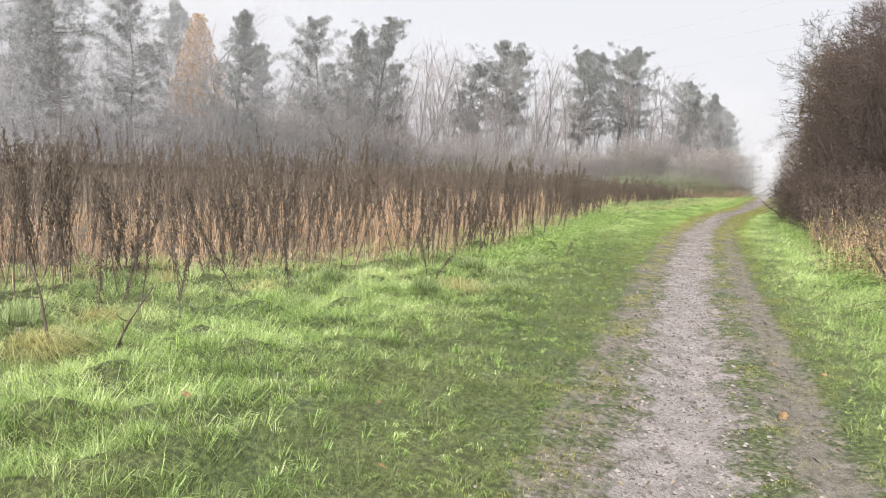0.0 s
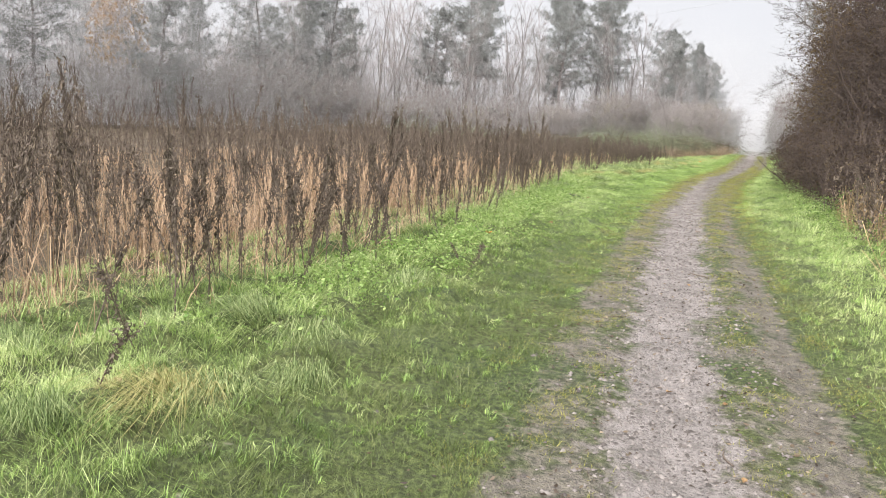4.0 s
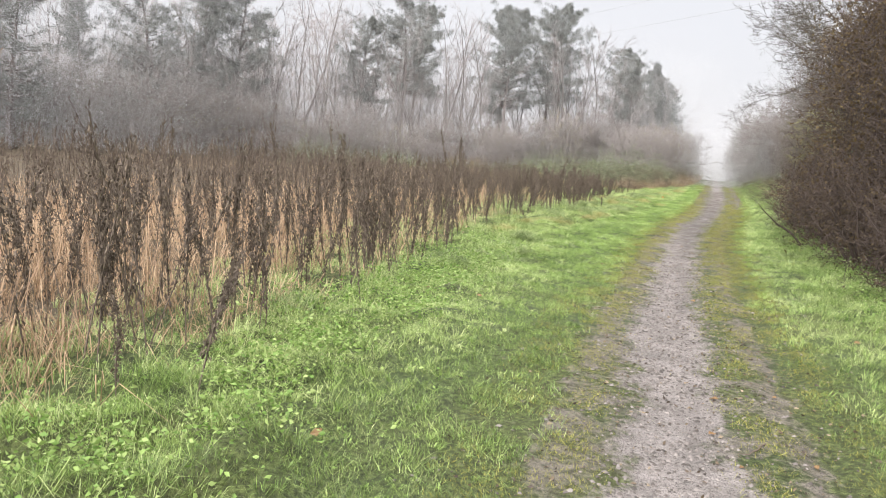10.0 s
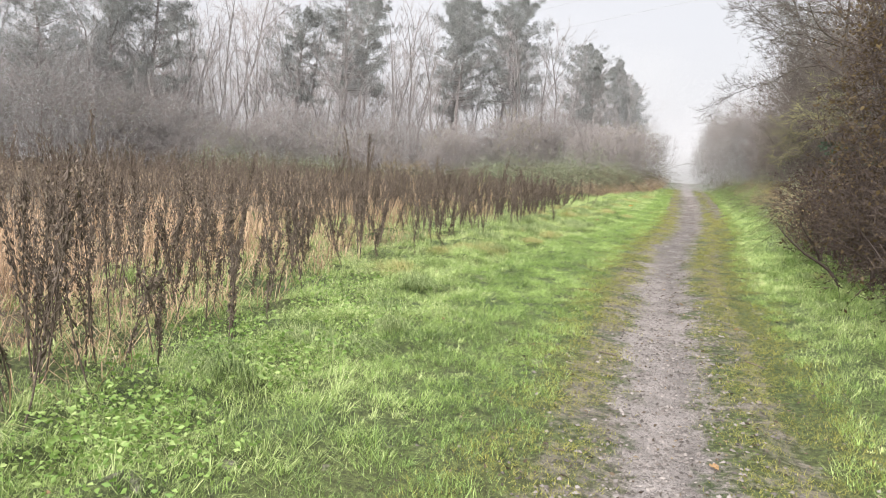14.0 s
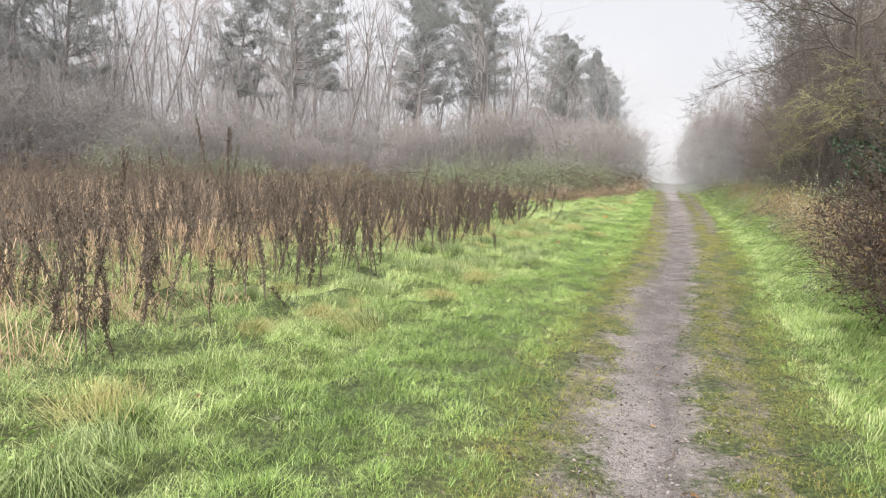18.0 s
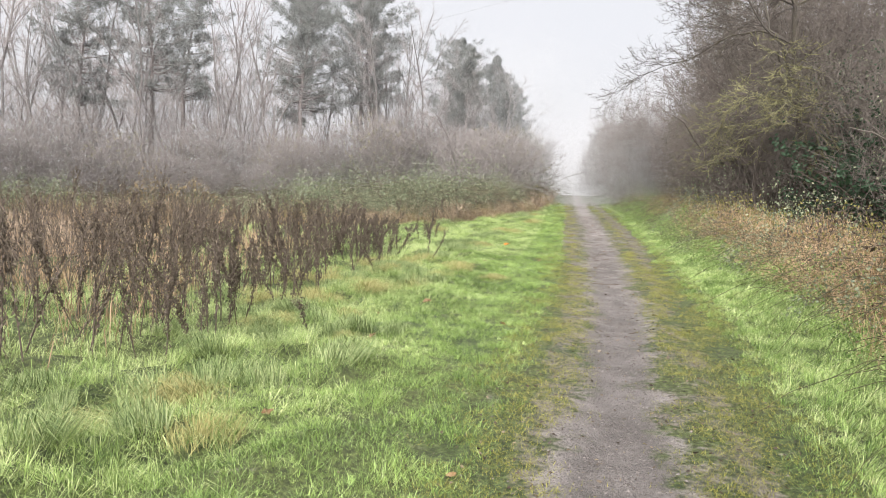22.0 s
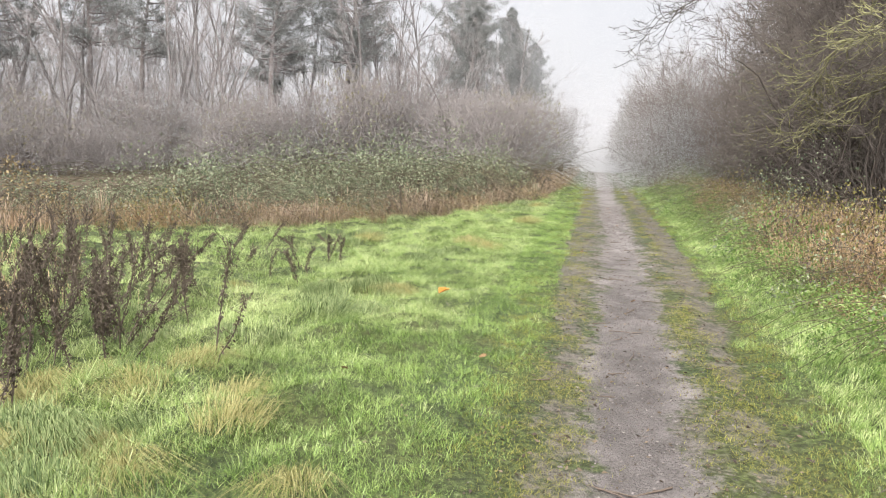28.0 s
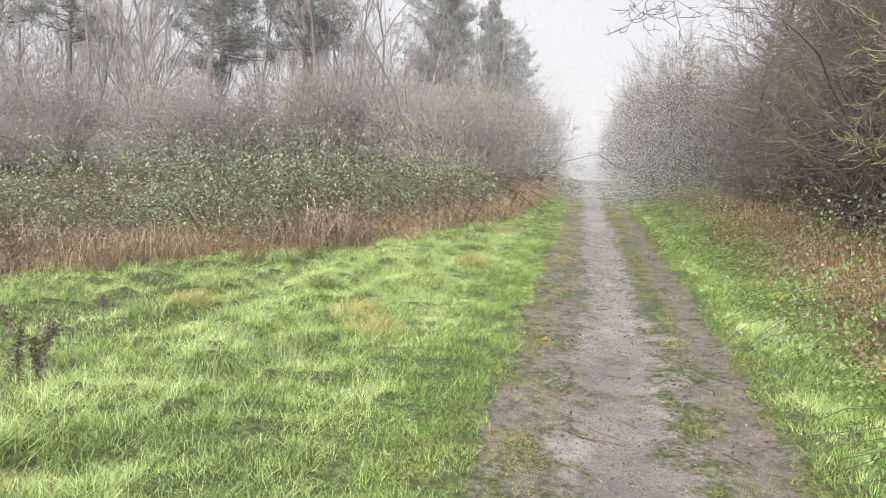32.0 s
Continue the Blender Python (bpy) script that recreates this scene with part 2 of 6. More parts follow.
def ground_material():
    m = bpy.data.materials.new("path_and_soil")
    m.use_nodes = True
    n, l = m.node_tree.nodes, m.node_tree.links
    n.clear()
    out = n.new("ShaderNodeOutputMaterial")
    p = n.new("ShaderNodeBsdfPrincipled")
    co = n.new("ShaderNodeTexCoord")

    def tex(kind, scale, detail=3):
        t = n.new(kind)
        t.inputs["Scale"].default_value = scale
        if "Detail" in t.inputs:
            t.inputs["Detail"].default_value = detail
        l.new(co.outputs["Object"], t.inputs["Vector"])
        return t

    def ramp(src, stops):
        r = n.new("ShaderNodeValToRGB")
        el = r.color_ramp.elements
        for k, (at, c) in enumerate(stops):
            e = el[k] if k < 2 else el.new(at)
            e.position, e.color = at, (*c, 1)
        l.new(src, r.inputs[0])
        return r.outputs[0]

    def mathn(op, x, y):
        k = n.new("ShaderNodeMath")
        k.operation = op
        for s, v in ((0, x), (1, y)):
            if isinstance(v, (int, float)):
                k.inputs[s].default_value = v
            else:
                l.new(v, k.inputs[s])
        return k.outputs[0]

    def mix(f, a, b, mode="MIX"):
        k = n.new("ShaderNodeMix")
        k.data_type, k.blend_type = "RGBA", mode
        for s, v in ((0, f), (6, a), (7, b)):
            if isinstance(v, float):
                k.inputs[s].default_value = v
            else:
                l.new(v, k.inputs[s])
        return k.outputs[2]

    big, mid, fine = tex("ShaderNodeTexNoise", 0.8, 4), tex("ShaderNodeTexNoise", 9.0, 5), tex("ShaderNodeTexNoise", 70.0, 3)
    wide = tex("ShaderNodeTexNoise", 3.2, 4)
    pebble = tex("ShaderNodeTexVoronoi", 55.0)
    grit = tex("ShaderNodeTexVoronoi", 140.0)
    tuft = tex("ShaderNodeTexNoise", 28.0, 5)
    soil = ramp(tuft.outputs[0], [(0.36, (0.02, 0.025, 0.009)), (0.5, (0.06, 0.08, 0.024)), (0.66, (0.155, 0.19, 0.06))])
    soil = mix(0.35, soil, ramp(big.outputs[0], [(0.35, (0.03, 0.055, 0.014)), (0.65, (0.11, 0.115, 0.042))]))
    mud = ramp(mid.outputs[0], [(0.35, (0.035, 0.029, 0.025)), (0.5, (0.10, 0.086, 0.075)), (0.66, (0.19, 0.166, 0.148))])
    mud = mix(0.4, mud, ramp(grit.outputs["Color"], [(0.15, (0.022, 0.019, 0.015)), (0.5, (0.09, 0.079, 0.066)), (0.9, (0.27, 0.24, 0.205))]))
    mud = mix(0.3, mud, ramp(tuft.outputs[0], [(0.42, (0.03, 0.026, 0.021)), (0.58, (0.19, 0.175, 0.11))]))
    stone = ramp(pebble.outputs["Color"], [(0.1, (0.03, 0.025, 0.022)), (0.5, (0.135, 0.117, 0.109)), (0.9, (0.36, 0.325, 0.305))])
    stone = mix(0.25, stone, ramp(fine.outputs[0], [(0.3, (0.11, 0.096, 0.09)), (0.7, (0.25, 0.222, 0.212))]))
    stone = mix(0.28, stone, ramp(mid.outputs[0], [(0.4, (0.045, 0.038, 0.034)), (0.6, (0.30, 0.268, 0.26))]))
    stone = mix(0.28, stone, ramp(wide.outputs[0], [(0.38, (0.06, 0.051, 0.047)), (0.62, (0.29, 0.258, 0.252))]))
    silt = mix(0.45, ramp(wide.outputs[0], [(0.35, (0.095, 0.083, 0.077)), (0.65, (0.20, 0.178, 0.168))]), ramp(fine.outputs[0], [(0.3, (0.07, 0.06, 0.055)), (0.7, (0.20, 0.176, 0.166))]))
    sm = n.new("ShaderNodeAttribute")
    sm.attribute_name = "silt"
    stone = mix(ramp(mathn("ADD", sm.outputs["Fac"], mathn("SUBTRACT", mid.outputs[0], 0.5)), [(0.3, (0, 0, 0)), (0.7, (1, 1, 1))]), stone, silt)
    field = n.new("ShaderNodeAttribute")
    field.attribute_name = "litter"
    litter = ramp(fine.outputs[0], [(0.3, (0.055, 0.044, 0.031)), (0.7, (0.17, 0.128, 0.082))])
    gm = n.new("ShaderNodeAttribute")
    gm.attribute_name = "gravel"
    mm = n.new("ShaderNodeAttribute")
    mm.attribute_name = "mud"
    wob = mathn("SUBTRACT", mathn("ADD", mathn("MULTIPLY", wide.outputs[0], 0.35), mathn("ADD", mathn("MULTIPLY", mid.outputs[0], 0.4), mathn("MULTIPLY", tuft.outputs[0], 0.25))), 0.5)
    g = ramp(mathn("ADD", gm.outputs["Fac"], mathn("MULTIPLY", wob, 2.6)), [(0.3, (0, 0, 0)), (0.7, (1, 1, 1))])
    d = ramp(mathn("ADD", mm.outputs["Fac"], mathn("MULTIPLY", wob, 3.2)), [(0.3, (0, 0, 0)), (0.7, (1, 1, 1))])
    f = ramp(mathn("ADD", field.outputs["Fac"], mathn("MULTIPLY", wob, 1.2)), [(0.35, (0, 0, 0)), (0.65, (1, 1, 1))])
    colour = mix(f, mix(g, mix(d, soil, mud), stone), litter)
    l.new(colour, p.inputs["Base Color"])
    rough = ramp(big.outputs[0], [(0.35, (0.5, 0.5, 0.5)), (0.65, (0.8, 0.8, 0.8))])
    wet = mathn("MULTIPLY", mathn("MULTIPLY", g, ramp(sm.outputs["Fac"], [(0.45, (0, 0, 0)), (0.85, (1, 1, 1))])), ramp(wide.outputs[0], [(0.45, (0, 0, 0)), (0.6, (1, 1, 1))]))
    l.new(mix(wet, rough, ramp(fine.outputs[0], [(0.3, (0.2, 0.2, 0.2)), (0.7, (0.38, 0.38, 0.38))])), p.inputs["Roughness"])
    p.inputs["Specular IOR Level"].default_value = 0.35
    bm = n.new("ShaderNodeBump")
    bm.inputs["Strength"].default_value, bm.inputs["Distance"].default_value = 1.0, 0.02
    hgt = mathn("ADD", mathn("MULTIPLY", mathn("SUBTRACT", 1.0, pebble.outputs["Distance"]), 0.6), mathn("ADD", fine.outputs[0], mathn("MULTIPLY", mathn("SUBTRACT", 1.0, grit.outputs["Distance"]), 0.3)))
    l.new(hgt, bm.inputs["Height"])
    l.new(bm.outputs[0], p.inputs["Normal"])
    l.new(p.outputs[0], out.inputs[0])
    return m


GROUND = ground_material()

# ---- the plan: x across the path, y along it ----
rng = np.random.default_rng(7)
PATH_Y = [-30, 0, 3.8, 6.6, 11, 15, 19, 22, 26, 29, 34, 38, 43, 52, 75, 100]
PATH_X = [2.5, 0.05, -0.30, -0.56, -1.03, -1.35, -1.62, -1.68, -1.72, -1.60, -1.24, -1.08, -0.92, -0.81, -0.65, -0.5]
EDGE_Y = [-10, 4, 6.5, 8, 12, 16, 20, 25, 28, 31, 33.5, 37, 39, 41]
EDGE_X = [-6.2, -5.8, -5.4, -3.9, -3.9, -4.2, -4.5, -5.1, -4.9, -4.5, -4.3, -4.5, -5.2, -8.0]
BANK_Y = [36, 41, 44.5, 47.7, 53, 60, 69, 80]
BANK_X = [-22, -13, -7.0, -4.8, -2.9, -2.4, -2.1, -2.0]


def path_x(y):
    return np.interp(y, PATH_Y, PATH_X)


def edge_x(y):
    return np.interp(y, EDGE_Y, EDGE_X)


def bank_x(y):
    return np.interp(y, BANK_Y, BANK_X)


def waves(x, y, size, seed):
    """A smooth uneven surface of many crossing waves, about -1 to 1."""
    r = np.random.default_rng(seed)
    v = 0.0
    for _ in range(9):
        a, f, ph = r.uniform(0, 6.283), r.uniform(0.6, 1.7) * 6.283 / size, r.uniform(0, 6.283)
        v = v + np.sin(f * (x * math.cos(a) + y * math.sin(a)) + ph)
    return v / 4.5


def height(x, y):
    x, y = np.asarray(x, float), np.asarray(y, float)
    z = np.interp(y, [-40, 0, 6, 12, 18, 30, 40, 52, 75], [0, 0.0, 0.02, 0.05, 0.09, 0.09, 0.06, 0.03, 0.0])
    far = np.maximum(0, y - 74 - 1.4 * np.clip(-x - 2.5, 0, 40) - 0.8 * np.clip(x - 2.0, 0, 30))
    z = z - 0.05 * far * far / (far + 6)
    d = x - path_x(y)
    away = np.clip((np.abs(d) - 0.9) / 0.8, 0, 1) * np.clip((16 - np.abs(d)) / 4, 0, 1)
    z = z - 0.035 * np.exp(-(d / 0.33) ** 2) - 0.03 * np.exp(-((d - 0.78) / 0.16) ** 2) + 0.012 * waves(x, y, 0.35, 3) * (1 - away)
    rank = np.clip((np.abs(d) - 1.5) / 1.2, 0, 1)
    z = z + away * (0.03 + (0.025 + 0.05 * rank) * waves(x, y, 1.1, 4) + (0.02 + 0.035 * rank) * waves(x, y, 0.45, 5))
    bay = np.clip((-2.2 - x) / 2.5, 0, 1) * np.clip((y - 39) / 5, 0, 1) * np.clip((70 - y) / 10, 0, 1)
    return z - 0.16 * bay + 0.10 * np.clip((x - path_x(y) - 1.8) / 1.5, 0, 1)


# ---- mesh tools ----
def mesh(name, verts, quads=None, tris=None, mat=None, smooth=False):
    me = bpy.data.meshes.new(name)
    verts = np.asarray(verts, np.float32).reshape(-1, 3)
    q = np.zeros((0, 4), np.int32) if quads is None else np.asarray(quads, np.int32).reshape(-1, 4)
    t = np.zeros((0, 3), np.int32) if tris is None else np.asarray(tris, np.int32).reshape(-1, 3)
    me.vertices.add(len(verts))
    me.vertices.foreach_set("co", verts.ravel())
    me.loops.add(q.size + t.size)
    me.loops.foreach_set("vertex_index", np.concatenate([q.ravel(), t.ravel()]).astype(np.int32))
    me.polygons.add(len(q) + len(t))
    starts = np.concatenate([np.arange(len(q)) * 4, q.size + np.arange(len(t)) * 3]).astype(np.int32)
    me.polygons.foreach_set("loop_start", starts)
    if smooth:
        me.polygons.foreach_set("use_smooth", np.ones(len(q) + len(t), bool))
    me.update(calc_edges=True)
    me.validate()
    if mat:
        me.materials.append(mat)
    return me


def part(name, me, parent, label=""):
    ob = new(name, me)
    ob.parent = parent
    if label:
        ob["label"] = label
    if name in ("crown", "foliage", "cane_tangle", "branchwork", "woody_base", "withered_foliage", "seed_head", "side_growth", "stems", "withered_leaves", "seed_heads", "twig_spray"):
        ob["kind"] = "stuff"
    return ob


def tube(points, radii, sides=6):
    """One unbroken tapered tube along a line of points."""
    p = np.asarray(points, float)
    t = unit(np.gradient(p, axis=0))
    u = unit(np.cross(t, np.array([[0.31, 0.17, 0.05]]) + np.where(np.abs(t[:, 2:3]) > 0.9, np.array([[1.0, 0, 0]]), np.array([[0, 0, 1.0]]))))
    w = np.cross(t, u)
    r = np.asarray(radii, float)[:, None]
    v = np.stack([p + r * (math.cos(6.2832 * k / sides) * u + math.sin(6.2832 * k / sides) * w) for k in range(sides)], 1)
    i = np.arange(len(p) - 1)[:, None] * sides
    k = np.arange(sides)[None]
    n = (k + 1) % sides
    return v.reshape(-1, 3), np.stack([i + k, i + n, i + sides + n, i + sides + k], -1).reshape(-1, 4)


def trunk_tube(out, sides):
    s = [o for o in out if o[4] == 0]
    return tube([o[0] for o in s] + [s[-1][1]], [o[2] for o in s] + [s[-1][3]], sides)


def unit(v):
    return v / np.maximum(1e-9, np.linalg.norm(v, axis=-1, keepdims=True))


def prisms(p0, p1, r0, r1, sides=3):
    """One tapered prism for each piece of a branch."""
    p0, p1 = np.asarray(p0, float), np.asarray(p1, float)
    r0, r1 = np.asarray(r0, float)[:, None], np.asarray(r1, float)[:, None]
    d = unit(p1 - p0)
    ref = np.where(np.abs(d[:, 2:3]) > 0.9, np.array([[1.0, 0, 0]]), np.array([[0, 0, 1.0]]))
    u = unit(np.cross(d, ref))
    w = np.cross(d, u)
    ring = []
    for base, r in ((p0, r0), (p1, r1)):
        for k in range(sides):
            a = 6.2832 * k / sides
            ring.append(base + r * (math.cos(a) * u + math.sin(a) * w))
    v = np.stack(ring, 1)
    n = len(p0)
    off = (np.arange(n) * 2 * sides)[:, None, None]
    f = np.array([[k, (k + 1) % sides, sides + (k + 1) % sides, sides + k] for k in range(sides)])[None]
    return v.reshape(-1, 3), (f + off).reshape(-1, 4)


def spikes(p0, p1, r):
    """Thin twigs: one three-sided point each."""
    p0, p1 = np.asarray(p0, float), np.asarray(p1, float)
    r = np.asarray(r, float)[:, None]
    d = unit(p1 - p0)
    u = unit(np.cross(d, np.where(np.abs(d[:, 2:3]) > 0.9, np.array([[1.0, 0, 0]]), np.array([[0, 0, 1.0]]))))
    w = np.cross(d, u)
    v = np.stack([p0 + r * u, p0 + r * (-0.5 * u + 0.87 * w), p0 + r * (-0.5 * u - 0.87 * w), p1], 1)
    o = (np.arange(len(p0)) * 4)[:, None, None]
    return v.reshape(-1, 3), (np.array([[[0, 1, 3], [1, 2, 3], [2, 0, 3]]]) + o).reshape(-1, 3)


def blades(base, lean, tall, wide, droop=0.35):
    """Grass blades: a quad and a tip each, bending over along lean."""
    n = len(base)
    lean = np.asarray(lean, float)
    tall, wide = np.asarray(tall, float)[:, None], np.asarray(wide, float)[:, None]
    side = unit(np.stack([-lean[:, 1] + 1e-4, lean[:, 0], np.zeros(n)], 1))
    turn = rng.uniform(-1.2, 1.2, n)[:, None]
    side = unit(side * np.cos(turn) + unit(np.stack([lean[:, 0], lean[:, 1] + 1e-4, np.zeros(n)], 1)) * np.sin(turn)) * wide / 2
    up = np.array([[0, 0, 1.0]])
    mid = base + lean * tall * 0.35 + up * tall * 0.6
    tip = base + lean * tall + up * tall * (1 - droop)
    v = np.stack([base - side, base + side, mid + side * 0.8, mid - side * 0.8, tip], 1).reshape(-1, 3)
    o = (np.arange(n) * 5)[:, None]
    return v, np.array([[0, 1, 2, 3]]) + o, np.array([[3, 2, 4]]) + o


def leaf_quads(at, along, size, fold=0.3, slim=0.55):
    """Leaves as folded diamonds that point along a direction."""
    n = len(at)
    along = unit(np.asarray(along, float))
    ref = unit(rng.normal(size=(n, 3)))
    s = unit(np.cross(along, ref))
    up = np.cross(s, along)
    size = np.asarray(size, float)[:, None]
    a = at + along * size * 0.45
    v = np.stack([at, a + s * size * slim / 2 + up * size * fold * 0.4, at + along * size, a - s * size * slim / 2 + up * size * fold * 0.4], 1)
    o = (np.arange(n) * 4)[:, None]
    return v.reshape(-1, 3), np.concatenate([np.array([[0, 1, 2]]) + o, np.array([[0, 2, 3]]) + o])


def grow(out, p, d, length, r, level, deepest, rg, kids, spread, wander, lift, shrink=0.55):
    """Limbs that fork and thin out; out takes start, end, radii and level."""
    n = 5 if level == 0 else (4 if level == 1 else (2 if level == 2 else 1))
    cur = r
    for i in range(n):
        nxt = r * (1 - 0.8 * (i + 1) / n) + 0.0012
        q = p + d * (length / n)
        out.append((p, q, cur, nxt, level))
        if level < deepest and (i > 0 or level > 0):
            count = kids[level] / n
            for _ in range(int(count) + (rg.random() < count % 1)):
                side = unit(np.cross(d, rg.normal(size=3)))
                a = spread * rg.uniform(0.6, 1.3)
                grow(out, p + (q - p) * rg.random(), unit(d * math.cos(a) + side * math.sin(a)), length * shrink * rg.uniform(0.6, 1.15) * (1 - 0.35 * i / n),
                     max(0.0022, nxt * 0.6), level + 1, deepest, rg, kids, spread, wander, lift, shrink)
        d = unit(d + rg.normal(size=3) * wander + np.array([0, 0, lift]))
        p, cur = q, nxt


def limbs(out, lo, hi, sides, least=0.0):
    s = [o for o in out if lo <= o[4] <= hi]
    return prisms([o[0] for o in s], [o[1] for o in s], [max(o[2], least) for o in s], [max(o[3], least * 0.7) for o in s], sides)


def sprigs(out, lo, least):
    s = [o for o in out if o[4] >= lo]
    return spikes([o[0] for o in s], [o[1] + (o[1] - o[0]) * 0.15 for o in s], [max(o[2], least) for o in s])


def thing(name, m, label, category, group=""):
    ob = new(name)
    ob.matrix_world = m
    return tagged(ob, label, category, group)


# ---- the ground ----
def ground():
    xs = np.concatenate([-np.geomspace(1500, 14, 16), np.linspace(-13, -4.4, 30), np.arange(-4.2, 1.7, 0.1), np.linspace(1.9, 9, 22), np.geomspace(10, 1500, 16)])
    ys = np.concatenate([-np.geomspace(1500, 12, 12), np.linspace(-10, 1.5, 30), np.arange(1.7, 52, 0.13), np.linspace(52.3, 90, 110), np.geomspace(93, 1500, 18)])
    X, Y = np.meshgrid(xs, ys)
    Z = height(X, Y)
    nx, ny = len(xs), len(ys)
    i = (np.arange(ny - 1)[:, None] * nx + np.arange(nx - 1)[None]).ravel()
    me = mesh("ground", np.stack([X, Y, Z], -1), np.stack([i, i + 1, i + nx + 1, i + nx], 1), None, GROUND, True)
    d = X - path_x(Y)
    half = 0.27 + 0.06 * waves(X * 0.2, Y, 3.7, 11) + 0.09 * waves(X, Y, 0.9, 14) + 0.05 * waves(X, Y, 0.4, 15)
    gravel = np.clip(0.5 - (np.abs(d) - half) / 0.36, 0, 1)
    reach_l = np.interp(Y, [0, 12, 22, 27, 31, 38, 42, 60], [0.75, 0.75, 0.55, 0.5, 0.5, 0.55, 0.8, 0.75])
    reach_r = np.interp(Y, [0, 12, 16, 22, 30, 34, 38, 41, 60], [0.95, 0.85, 0.75, 0.7, 0.7, 0.6, 0.7, 0.92, 0.85])
    mud = np.clip(0.5 - np.maximum(-d - reach_l, d - reach_r) / 0.22, 0, 0.56) + 0.25 * np.exp(-((d - 0.74) / 0.14) ** 2) * (d < reach_r) * np.interp(Y, [0, 14, 19, 34, 38], [1, 1, 0.1, 0.1, 1]) + 0.16 * waves(X, Y, 1.2, 16) * (np.abs(d) < 1.3)
    mud = mud - 0.22 * np.exp(-((d - 0.46) / 0.12) ** 2)
    depth = edge_x(Y) - 0.6 - X
    litter = np.clip(depth / 1.2, 0, 1) * np.where(depth > 4, 1.0, np.interp(Y, [20, 26, 41.9], [1, 0.35, 0.35])) * (Y < 42) + np.clip((bank_x(Y) - 0.2 - X) / 0.8, 0, 1) * (Y >= 42)
    litter = np.maximum(np.clip(litter, 0, 1) * np.clip((X + 60) / 10, 0, 1), np.clip((X - path_x(Y) - 2.2) / 0.8, 0, 1) * np.clip((9 - X) / 2, 0, 1))
    silt = np.interp(Y, [6, 16, 24, 29, 40, 46], [0.0, 0.05, 0.12, 0.7, 0.7, 0.2]) * np.exp(-(d / 0.3) ** 4) + 0.45 * np.exp(-((d - 0.12) / 0.1) ** 2) * np.interp(Y, [12, 17, 27, 31], [0, 1, 1, 0]) + 0.2 * waves(X, Y, 1.6, 17)
    for key, val in (("gravel", gravel), ("mud", mud), ("litter", litter), ("silt", silt)):
        me.attributes.new(key, "FLOAT", "POINT").data.foreach_set("value", val.astype(np.float32).ravel())
    tagged(new("ground", me), "damp meadow ground with a narrow gravel footpath and muddy wheel ruts", "ground", "", "structure")


ground()


# ---- grass ----
def scatter(n, x0, x1, y0, y1):
    return rng.uniform(x0, x1, n), rng.uniform(y0, y1, n)


def grass(name, label, x, y, tall, wide, mat, droop=0.35, slant=0.9):
    n = len(x)
    z = height(x, y) - 0.01
    a = rng.uniform(0, 6.283, n) + 1.3 * waves(x, y, 2.0, 21)
    r = rng.uniform(0.1, slant, n)
    lean = np.stack([np.cos(a) * r, np.sin(a) * r, np.zeros(n)], 1)
    v, q, t = blades(np.stack([x, y, z], 1), lean, tall, wide, droop)
    if name in ("short_grass", "pale_short_grass", "worn_grass", "short_trodden_grass"):
        v = v.reshape(-1, 5, 3)[:, [0, 1, 4]].reshape(-1, 3)
        q, t = None, np.arange(len(v)).reshape(-1, 3)
    return tagged(new(name, mesh(name, v, q, t, mat)), label, "grass", "", "stuff")


def tussocks(name, label, x, y, size, count, mat, droop=0.68):
    """Tufts whose blades spread from one root."""
    n = len(x)
    k = np.repeat(np.arange(n), count)
    a = rng.uniform(0, 6.283, len(k))
    lie = (1.5 * waves(x, y, 1.6, 26))[k]
    r = rng.uniform(0.15, 1.35, len(k))
    root = 0.3 * size[k] * rng.random(len(k))
    bx, by = x[k] + np.cos(a) * root, y[k] + np.sin(a) * root
    lean = np.stack([np.cos(a) * r + 0.65 * np.cos(lie), np.sin(a) * r + 0.65 * np.sin(lie), np.zeros(len(k))], 1)
    v, q, t = blades(np.stack([bx, by, height(bx, by) - 0.01], 1), lean, size[k] * rng.uniform(0.55, 1.15, len(k)), rng.uniform(0.002, 0.0042, len(k)), droop)
    return tagged(new(name, mesh(name, v, q, t, mat)), label, "grass", "", "stuff")


